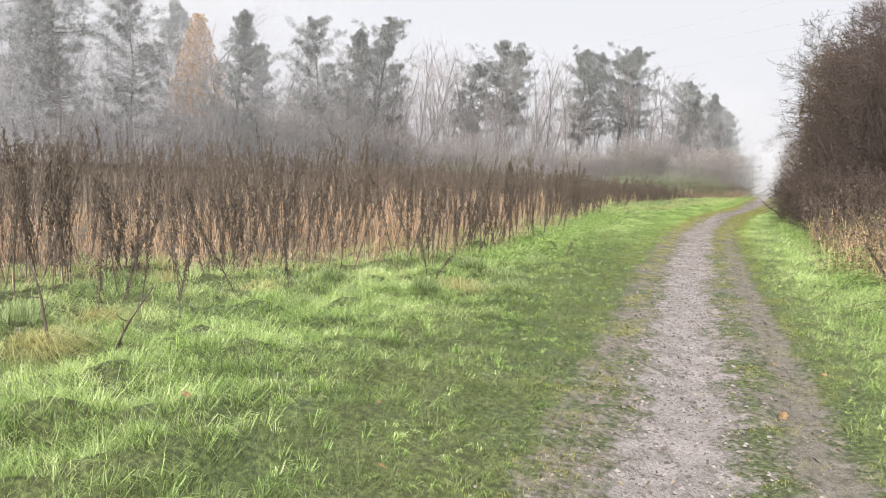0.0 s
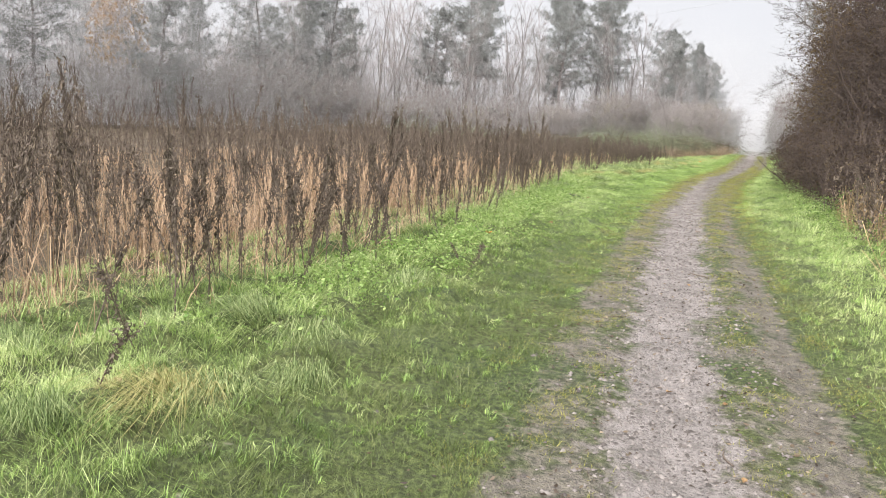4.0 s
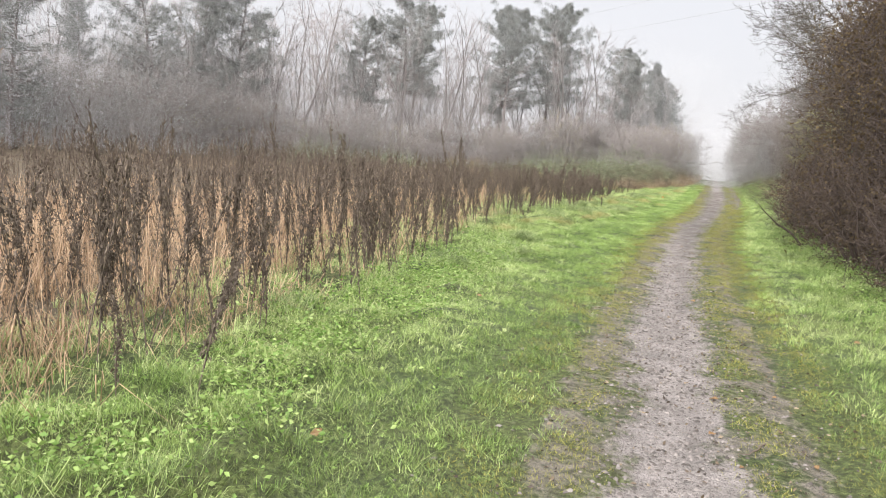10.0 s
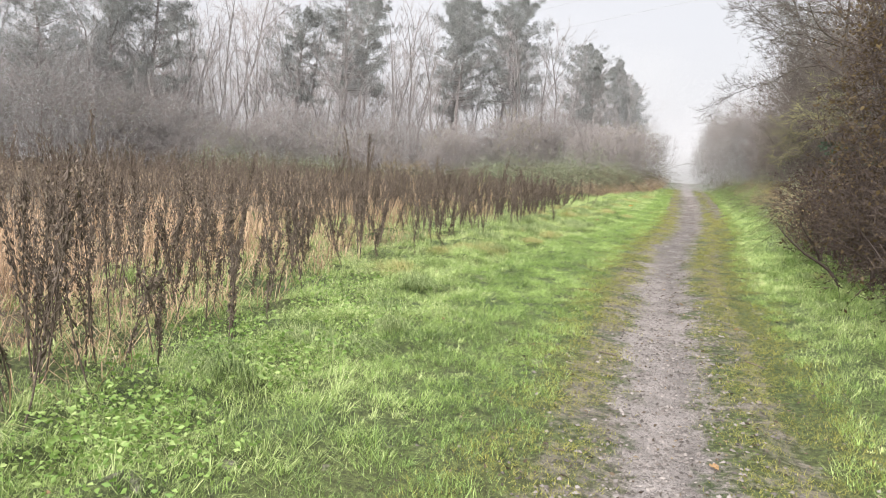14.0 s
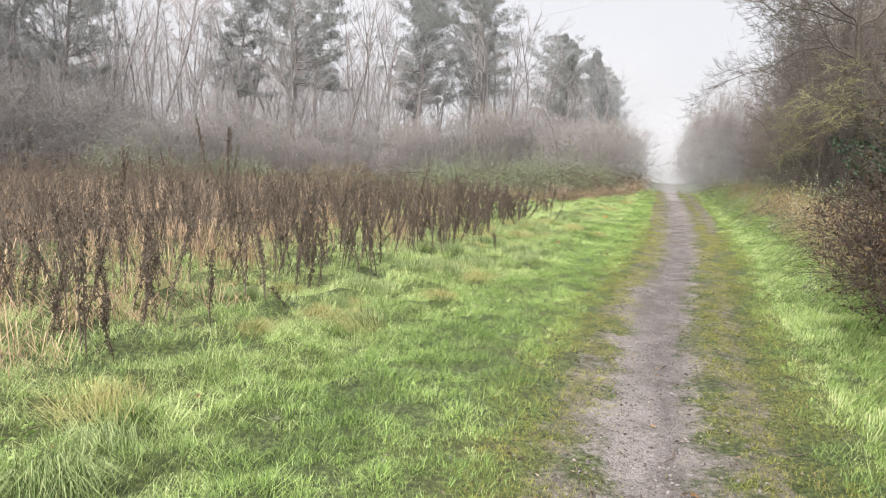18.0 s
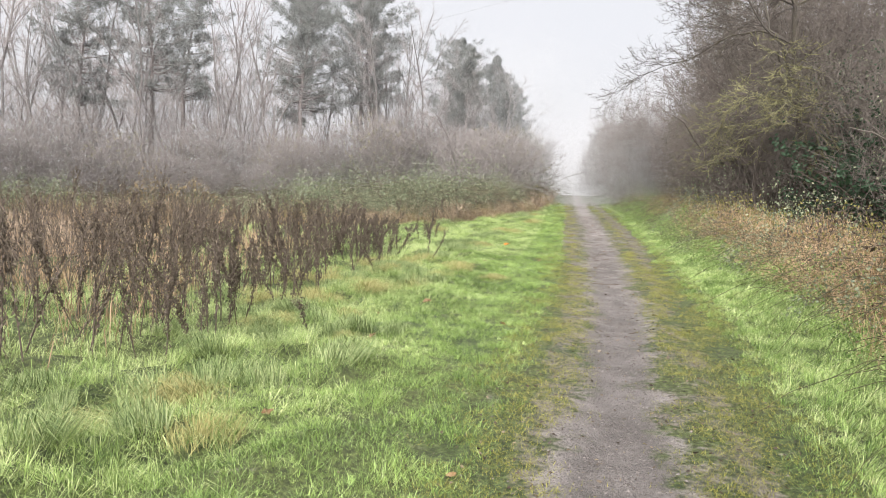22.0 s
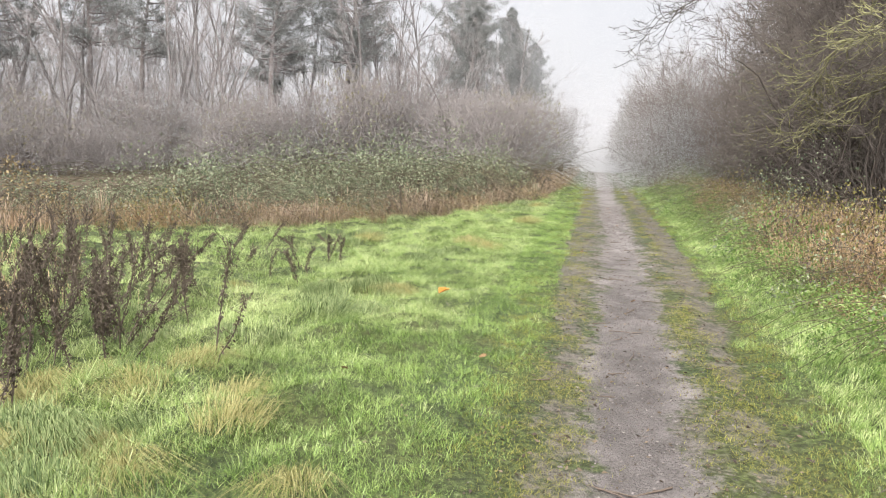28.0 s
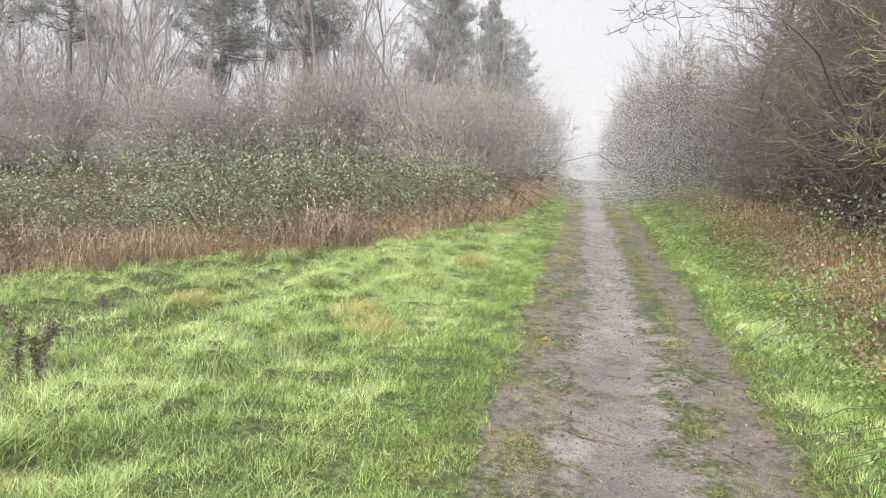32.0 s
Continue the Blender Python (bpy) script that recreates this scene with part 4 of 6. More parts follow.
def thicket(seed, twig, h, wide, count, least=0.008, twig_len=(0.35, 0.8), leaf=None, leaves=0, leaf_size=(0.04, 0.08), stems=14, upright=0.55, square=False):
    """A dense bush: wandering stems, and forked crooked twigs that fill a lumpy mass, rounded or square-shouldered."""
    rg = np.random.default_rng(seed)
    u = unit(rg.normal(size=(count, 3)))
    r = rg.random(count) ** 0.42
    lump = 1 + 0.2 * waves(u[:, 0] * 3 + u[:, 2] * 2, u[:, 1] * 3, 2.0, seed) + 0.1 * waves(u[:, 0] * 3, u[:, 1] * 3 + u[:, 2] * 2, 0.7, seed + 1)
    c = u * (r * lump)[:, None]
    if square:
        a, k, zz = rg.uniform(0, 6.283, count), rg.random(count) ** 0.4, rg.random(count) ** 0.9
        k = k * lump * (1 - 0.55 * np.clip((zz - 0.6) / 0.4, 0, 1) ** 2)
        p = np.stack([np.cos(a) * k * wide, np.sin(a) * k * wide, 0.04 + zz * h * (0.92 + 0.1 * lump)], 1)
        u = np.stack([np.cos(a), np.sin(a), 0.6 * zz], 1)
    else:
        p = np.stack([c[:, 0] * wide, c[:, 1] * wide, h * (0.5 + 0.5 * np.sign(c[:, 2]) * np.abs(c[:, 2]) ** 0.8)], 1)
    d = unit(np.stack([0.55 * u[:, 0], 0.55 * u[:, 1], upright + 0.4 * u[:, 2]], 1) + rg.normal(size=(count, 3)) * 0.5)
    L = rg.uniform(*twig_len, count)[:, None]
    bend = lambda k: unit(d + rg.normal(size=(count, 3)) * k)
    q = p + d * L * 0.7
    p0, p1 = [p, q, p + d * L * 0.35, p + d * L * 0.55, q], [q, q + bend(0.4) * L * 0.7, p + d * L * 0.35 + bend(0.7) * L * 0.65, p + d * L * 0.55 + bend(0.7) * L * 0.55, q + bend(0.8) * L * 0.45]
    p0, p1 = np.concatenate(p0), np.concatenate(p1)
    one = np.ones(count)
    r0 = np.concatenate([one * least * 1.5, one * least, one * least, one * least * 0.9, one * least * 0.8])
    low = (p1[:, 2] > 0.03) & (p0[:, 2] > 0.0)
    v, t = spikes(p0[low], p1[low], r0[low])
    made = [("crown", mesh("crown", v, None, t, twig))]
    sv, sq, off = [], [], 0
    for _ in range(stems):
        a, s = rg.uniform(0, 6.283), rg.random() ** 0.6
        pts = [np.array([math.cos(a) * s * wide * 0.5, math.sin(a) * s * wide * 0.5, 0.0])]
        dd = unit(np.array([math.cos(a) * s * wide / h * 0.7, math.sin(a) * s * wide / h * 0.7, 1]))
        for _ in range(7):
            pts.append(pts[-1] + dd * h * 0.115)
            dd = unit(dd + rg.normal(size=3) * (0.12 if square else 0.22) + np.array([0, 0, 0.08]))
        v, f = tube(pts, np.array([0.026, 0.023, 0.02, 0.017, 0.014, 0.011, 0.008, 0.004]) * (0.6 + 0.8 * rg.random()), 4)
        sv.append(v), sq.append(f + off)
        off += len(v)
    made.append(("woody_base", mesh("woody_base", np.concatenate(sv), np.concatenate(sq), None, twig)))
    if leaf:
        k = rg.integers(0, len(p0), leaves)
        at = p0[k] + (p1[k] - p0[k]) * rg.random(leaves)[:, None]
        at[:, 2] = np.maximum(at[:, 2], 0.02)
        v, t = leaf_quads(at, rg.normal(size=(leaves, 3)) + np.array([0, 0, -0.4]), rg.uniform(*leaf_size, leaves), 0.3, 0.6)
        made.append(("foliage", mesh("foliage", v, None, t, leaf)))
    return made


def woods():
    rg = np.random.default_rng(9)
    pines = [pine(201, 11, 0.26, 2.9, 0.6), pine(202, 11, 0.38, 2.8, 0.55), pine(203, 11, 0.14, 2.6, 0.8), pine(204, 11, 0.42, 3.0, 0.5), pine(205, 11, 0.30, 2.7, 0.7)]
    bare = [bare_tree(301 + k, HAZED_BARK, HAZED_TWIG) for k in range(4)]
    # tall pines: x, y, height, model
    for x, y, h, k in ((-28.4, 49.7, 11.6, 0), (-31, 36.6, 9.6, 2), (-33, 26, 10, 0), (-37, 24, 10.5, 1), (-22.6, 61.4, 11.6, 1), (-24.5, 58, 9.5, 0), (-17.5, 68.9, 12, 0),
                       (-14, 70, 12.3, 1), (-16, 65, 11.3, 1), (-12.3, 67.5, 11.2, 0), (-6.0, 77.4, 9.2, 2), (-5.6, 73.0, 6.2, 2), (-8.4, 73.5, 9.0, 0), (-35, 45, 9.0, 2), (-10, 79, 10.5, 1), (-5.0, 85, 8.2, 2), (-7.6, 70.5, 8.0, 2), (-4.6, 80.5, 6.4, 2), (-6.6, 82, 8.6, 2), (-30, 44, 10.5, 0), (-29.2, 47.2, 10.5, 2), (-33.5, 31, 9.3, 0), (-37, 38, 10.5, 2), (-24.5, 68, 12, 1), (-39, 29, 10, 0)):
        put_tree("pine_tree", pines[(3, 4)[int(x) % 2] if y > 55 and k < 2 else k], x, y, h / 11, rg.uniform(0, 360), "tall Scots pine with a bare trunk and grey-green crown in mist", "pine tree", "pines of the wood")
    # orange-leaved birch
    out = bare_tree(330, HAZED_BARK, HAZED_TWIG, 9.0, 3)
    rb = np.random.default_rng(3)
    a = rb.uniform(0, 6.283, 2600)
    zz = rb.uniform(3.2, 9.3, 2600)
    rr = np.interp(zz, [3, 5.5, 9.3], [1.5, 1.7, 0.3]) * rb.random(2600) ** 0.5
    v, t = leaf_quads(np.stack([np.cos(a) * rr, np.sin(a) * rr, zz], 1), rb.normal(size=(2600, 3)), rb.uniform(0.14, 0.26, 2600), 0.2, 0.7)
    put_tree("birch_tree", out + [("foliage", mesh("foliage", v, None, t, ORANGE_LEAF))], -34, 36.8, 1.03, 0, "birch with orange autumn leaves among the misty pines", "tree", "")
    front = [(-40, 20), (-34, 33), (-28, 45), (-23, 54), (-15, 61), (-8, 66), (-4.2, 70), (-3.6, 84)]
    fx, fy = np.array([f[0] for f in front], float), np.array([f[1] for f in front], float)
    for i in range(125):
        s = rg.uniform(0, 7)
        k = min(6, int(s))
        x, y = fx[k] + (fx[k + 1] - fx[k]) * (s - k), fy[k] + (fy[k + 1] - fy[k]) * (s - k)
        back = rg.uniform(0.5, 11)
        nx, ny = (-0.75, 0.65) if k < 5 else (-0.97, 0.2)
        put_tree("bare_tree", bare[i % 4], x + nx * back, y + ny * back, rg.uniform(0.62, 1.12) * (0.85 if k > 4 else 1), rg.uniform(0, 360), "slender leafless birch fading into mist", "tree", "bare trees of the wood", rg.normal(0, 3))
    # birches that stand clear between the pines
    for x, y, h, tilt in ((-26.3, 53.2, 10.5, 5), (-25.6, 54.5, 9.5, -4), (-20.5, 64, 10.5, 2), (-19.7, 62.3, 9.8, -3), (-21.2, 60.5, 9.0, 4), (-9.6, 69.0, 9.4, 2), (-10.6, 67.6, 9.0, -3), (-11.3, 70.5, 9.8, 3), (-18.6, 63.8, 10.0, -2)):
        put_tree("bare_tree", bare[int(y * 10) % 4], x, y, h / 9, 131 * y, "tall leafless birch standing clear between the pines", "tree", "bare trees of the wood", tilt)
    scrub = [thicket(401 + k, HAZED_SCRUB, 3.3, 2.1, 620, 0.010, (0.4, 0.9), HAZEL if k == 2 else BRAMBLE, (160, 90, 800, 60)[k], (0.06, 0.11), 12, 0.5) for k in range(4)]
    for i in range(132):
        s = 7 * (i // 2 + rg.random()) / 66
        k = min(6, int(s))
        x, y = fx[k] + (fx[k + 1] - fx[k]) * (s - k), fy[k] + (fy[k + 1] - fy[k]) * (s - k)
        back = (rg.uniform(-3.0, 1.0) if i % 2 else rg.uniform(1.0, 6.0)) if k < 4 else rg.uniform(-0.5, 5)
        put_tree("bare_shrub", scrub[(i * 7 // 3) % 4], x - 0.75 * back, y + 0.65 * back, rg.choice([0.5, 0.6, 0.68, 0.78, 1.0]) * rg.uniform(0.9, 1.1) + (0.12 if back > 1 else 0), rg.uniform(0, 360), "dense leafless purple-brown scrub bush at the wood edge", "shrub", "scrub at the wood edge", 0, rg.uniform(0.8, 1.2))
    # tall dense thickets at the wood's nearer end
    for i, (x, y, k) in enumerate(((-28.0, 42.5, 1.1), (-29.6, 44.8, 1.45), (-30.6, 40.5, 1.1), (-32.5, 37.2, 1.1), (-28.0, 47.5, 1.2), (-31.8, 47.0, 1.6))):
        put_tree("bare_shrub", scrub[(3, 1)[i % 2]], x, y, k, 70 * i, "tall dense dark brown leafless thicket", "shrub", "scrub at the wood edge", 0, 1.15)
    # the far wood behind, one mass of stems and twigs coloured pale with haze
    n = 7800
    s = np.where(rg.random(n) < 0.8, rg.uniform(0, 4.3, n), rg.uniform(4, 7, n))
    k = np.minimum(6, s.astype(int))
    bx, by = fx[k] + (fx[k + 1] - fx[k]) * (s - k), fy[k] + (fy[k + 1] - fy[k]) * (s - k)
    back = rg.uniform(10, 24, n)
    bx, by = bx - back * np.where(k < 5, 0.75, 0.97), by + back * np.where(k < 5, 0.65, 0.2)
    crown = 6.0 + 2.0 * waves(bx, by, 9.0, 91) + 1.2 * waves(bx, by, 3.0, 92)
    z0 = crown * rg.random(n) ** 0.9
    p0 = np.stack([bx, by, np.maximum(z0, 0.0)], 1)
    d = unit(np.stack([rg.normal(0, 0.5, n), rg.normal(0, 0.5, n), np.full(n, 0.8)], 1))
    p1 = p0 + d * rg.uniform(0.8, 2.2, n)[:, None]
    q0 = p0 + (p1 - p0) * 0.5
    q1 = q0 + unit(d + rg.normal(size=(n, 3)) * 0.5) * rg.uniform(0.5, 1.3, n)[:, None]
    r = np.full(2 * n, 0.016)
    tagged(new("far_wood", mesh("far_wood", *prisms(np.concatenate([p0, q0]), np.concatenate([p1, q1]), r, r * 0.5), None, HAZED_TWIG)), "pale leafless far wood lost in mist", "wood", "", "stuff")
    # bushes and young trees that close the wood beside the path, on past its crest
    for i in range(30):
        y = 58 + 1.75 * i
        put_tree("bare_shrub", scrub[i % 4], float(bank_x(y)) - 1.9 - rg.uniform(0, 1.0) - (1.5 if i % 3 == 1 else 0), y, rg.uniform(0.7, 1.0), rg.uniform(0, 360), "leafless grey-brown bush beside the path", "shrub", "scrub at the wood edge", 0, rg.uniform(1.0, 1.3))
        if i % 2:
            put_tree("bare_tree", bare[i % 4], float(bank_x(y)) - 3.2 - rg.uniform(0, 2.0), y, rg.uniform(0.55, 0.8), rg.uniform(0, 360), "slender leafless birch fading into mist", "tree", "bare trees of the wood", rg.normal(0, 3))


woods()


# ---- brambles ----
def bramble_model(seed, wide=1.9, tall=1.35, leaves=3600, leaf=BRAMBLE):
    rg = np.random.default_rng(seed)
    a, s = rg.uniform(0, 6.283, leaves), rg.random(leaves) ** 0.5
    x, y = np.cos(a) * s * wide, np.sin(a) * s * wide
    dome = tall * np.clip(1 - s ** 2.2, 0, 1) * (0.75 + 0.5 * waves(x, y, 1.0, seed) + 0.2 * waves(x, y, 0.4, seed + 3)) + 0.1
    z = np.maximum(0.02, dome * (1 - 0.75 * rg.random(leaves) ** 2.2))
    size = rg.uniform(0.028, 0.062, leaves) if wide > 1.5 else rg.uniform(0.02, 0.045, leaves)
    v, t = leaf_quads(np.stack([x, y, z], 1), np.stack([np.cos(a), np.sin(a), rg.normal(-0.2, 0.5, leaves)], 1) + rg.normal(size=(leaves, 3)) * 0.6, size, 0.3, 0.7)
    p0, p1, r0, r1 = [], [], [], []
    for _ in range(80 if wide > 1.5 else 44):
        b, L = rg.uniform(0, 6.283), rg.uniform(0.8, 1.25)
        p = np.array([rg.normal(0, wide * 0.3), rg.normal(0, wide * 0.3), 0.0])
        d = unit(np.array([math.cos(b) * 0.7, math.sin(b) * 0.7, 1.0]))
        for _ in range(5):
            q = p + d * L * tall * 0.36
            p0.append(p), p1.append(q), r0.append(0.0042 if wide > 1.5 else 0.0024), r1.append(0.0034 if wide > 1.5 else 0.0018)
            d = unit(d + np.array([math.cos(b) * 0.22, math.sin(b) * 0.22, -0.38]) + rg.normal(size=3) * 0.12)
            p = q
    return [("foliage", mesh("foliage", v, None, t, leaf)), ("cane_tangle", mesh("cane_tangle", *prisms(p0, p1, r0, r1), None, CANE))]


def bracken_model(seed, leaf, wide=0.75, tall=0.8, stalks=760, leaves=300, dry=None):
    """Stalks and dry blades that lean out of a heap, with shrivelled fronds between them."""
    rg = np.random.default_rng(seed)
    a, s = rg.uniform(0, 6.283, stalks), rg.random(stalks) ** 0.6
    base = np.stack([np.cos(a) * s * wide, np.sin(a) * s * wide, np.zeros(stalks)], 1)
    lay = rg.uniform(0, 6.283)
    lean = np.stack([0.4 * math.cos(lay) + rg.normal(0, 0.75, stalks), 0.4 * math.sin(lay) + rg.normal(0, 0.75, stalks), np.zeros(stalks)], 1)
    v, q, t = blades(base, lean, tall * rg.uniform(0.35, 1.1, stalks) * (1.1 - 0.4 * s), rg.uniform(0.003, 0.007, stalks), 0.42)
    a, s = rg.uniform(0, 6.283, leaves), rg.random(leaves) ** 0.55
    z = 0.05 + 0.8 * tall * (1 - 0.5 * s ** 2) * rg.random(leaves) ** 0.7
    lv, lt = leaf_quads(np.stack([np.cos(a) * s * wide * 1.1, np.sin(a) * s * wide * 1.1, z], 1), rg.normal(size=(leaves, 3)) + np.array([0, 0, -0.4]), rg.uniform(0.022, 0.06, leaves), 0.8, 0.4)
    return [("side_growth", mesh("side_growth", v, q, t, dry or STRAW)), ("withered_foliage", mesh("withered_foliage", lv, None, lt, leaf))]


def brambles():
    rg = np.random.default_rng(21)
    kinds = [bramble_model(500, 1.9, 1.35, 4600), bramble_model(501, 1.9, 1.55, 4200), bramble_model(502, 1.8, 1.1, 3600), bramble_model(503, 1.7, 1.0, 2400, BRACKEN)]
    for i in range(38):
        y = 39.5 + 31 * (i + rg.uniform(0, 0.6)) / 38
        for row in range(2 if y < 54 and i % 2 else 1):
            x = float(bank_x(y)) - 1.7 - 2.0 * row - rg.uniform(0, 0.6)
            put_tree("bramble_bush", kinds[(0, 1, 2, 0, 3, 1, 2)[(i + 3 * row) % 7]], x, y + 0.9 * row, rg.uniform(0.7, 1.15), rg.uniform(0, 360), "dense dark green bramble thicket with arching canes", "bramble", "brambles along the wood", 0, rg.uniform(0.6, 1.4))
    verge = bramble_model(520, 0.9, 0.5, 1100, WEED_GREEN)
    mixed = bramble_model(521, 1.1, 0.9, 1000, BRAMBLE)
    brown = bramble_model(522, 1.1, 0.8, 1200, BRACKEN)
    for i in range(36):
        y = 29 + 0.85 * i
        put_tree("verge_bramble", (verge, mixed, verge, verge)[i % 4], float(path_x(y)) + float(np.interp(y, [35, 40], [0, -0.4])) + rg.uniform(2.2, 2.6), y, rg.uniform(0.6, 0.95), rg.uniform(0, 360), "low yellow-green weeds and bramble at the verge's edge", "bramble", "brambles on the verge", 0, rg.uniform(1.1, 1.6))
    tan = [bracken_model(530, VERGE_LEAF, 0.75, 0.8, 800, 420, VERGE_STRAW), bracken_model(531, BRACKEN, 0.8, 0.65, 650, 420, VERGE_STRAW), bracken_model(532, DEAD_LEAF, 0.7, 0.75, 300, 800, VERGE_STRAW)]
    foot = [bracken_model(535, BRACKEN, 0.75, 0.75, 760, 300, BANK_STRAW), bracken_model(536, BRACKEN, 0.8, 0.6, 600, 420, BANK_STRAW), bracken_model(537, DEAD_LEAF, 0.7, 0.75, 300, 900, BANK_STRAW)]
    for i in range(46):
        y = 41.0 + 21 * (i / 46) ** 1.3
        put_tree("bracken_clump", (foot[(0, 2, 1, 1, 2)[i % 5]] if i % 7 not in (2, 3) else tan[i % 2]), float(bank_x(y)) - rg.uniform(0.15, 0.9), y, rg.uniform(0.75, 1.1), rg.uniform(0, 360), "brown dead weeds and dry grass at the foot of the brambles", "dead weeds", "dead growth along the brambles", 0, rg.uniform(0.8, 1.2))
    for i in range(40):
        y = 30.0 + 0.55 * i
        put_tree("bracken_clump", tan[(0, 1, 0, 1, 2)[i % 5]], float(path_x(y)) + float(np.interp(y, [35, 40], [0, -0.3])) + rg.uniform(2.6, 3.7), y, rg.uniform(0.85, 1.2), rg.uniform(0, 360), "collapsed tan bracken and dry grass heaped on the verge", "bracken", "bracken on the verge", 0, rg.uniform(1.15, 1.6))
    for i in range(12):
        y = 41 + 1.5 * i
        put_tree("verge_bramble", brown, float(bank_x(y)) - rg.uniform(0.3, 0.9), y, rg.uniform(0.6, 0.95), rg.uniform(0, 360), "brown dying bramble at the foot of the thicket", "bramble", "brambles along the wood", 0, rg.uniform(0.7, 1.0))
    for i in range(40):
        y = (7.5 + 0.75 * i) if i < 16 else (28.6 + (i - 16) * 1.45)
        x = float(path_x(y)) + 2.75 + rg.uniform(0, 0.7)
        if i < 16 and i % 3:
            put_tree("bracken_clump", tan[i % 3], x + 0.1, y, rg.uniform(1.1, 1.4), rg.uniform(0, 360), "tall tan dead weeds and dry grass under the hedge", "dead weeds", "dead growth under the hedge", 0, rg.uniform(1.1, 1.5))
            continue
        put_tree("verge_bramble", ((verge, mixed, verge, verge, brown, mixed) if i < 16 else (verge, mixed, brown, verge, mixed, mixed))[i % 6], x, y, rg.uniform(0.75, 1.2), rg.uniform(0, 360), "low bramble and dying weeds on the verge", "bramble", "brambles on the verge", 0, rg.uniform(0.9, 1.4))


brambles()


# ---- the hedge and trees beyond the path's other side ----
def ash_limb(rg, turn, rise, length, r0, bark, last=3, least=0.0042):
    """A limb that sweeps out, sags and turns up at its end, with paired side branches that do the same."""
    segs = []

    def sweep(p, d, L, r, level):
        n = (15, 7, 4, 2)[level]
        pts = [p]
        for i in range(n):
            f = i / n
            d = unit(d + rg.normal(size=3) * (0.2, 0.2, 0.2, 0.2)[level] + np.array([0, 0, (-0.03, -0.12, -0.10, 0.1)[level] if f < 0.5 else (0.05, 0.22, 0.30, 0.3)[level]]))
            q = p + d * L / n
            segs.append((p, q, r * (1 - 0.8 * f), r * (1 - 0.8 * (i + 1) / n), level))
            if level < last and i >= (2, 1, 1)[level]:
                for sign in (-1, 1):
                    if rg.random() < (0.85, 0.75, 0.8)[level]:
                        side = unit(np.cross(d, np.array([0, 0, 1.0])) + rg.normal(size=3) * 0.35) * sign
                        ang = rg.uniform(0.5, 1.0)
                        sweep(q, unit(d * math.cos(ang) + side * math.sin(ang)), L * (0.42, 0.42, 0.45)[level] * rg.uniform(0.6, 1.1) * (1.15 - 0.6 * f), max(least, r * 0.55 * (1 - 0.5 * f)), level + 1)
            p = q
            pts.append(p)
        return pts

    sweep(np.zeros(3), unit(np.array([math.cos(turn), math.sin(turn), rise])), length, r0 * 0.75, 0)
    main = [o for o in segs if o[4] == 0]
    limb = mesh("limb", *tube([o[0] for o in main] + [main[-1][1]], [o[2] for o in main] + [main[-1][3]], 6), None, bark, True)
    return limb, mesh("twig_spray", *limbs(segs, 1, 9, 3, least), None, bark)


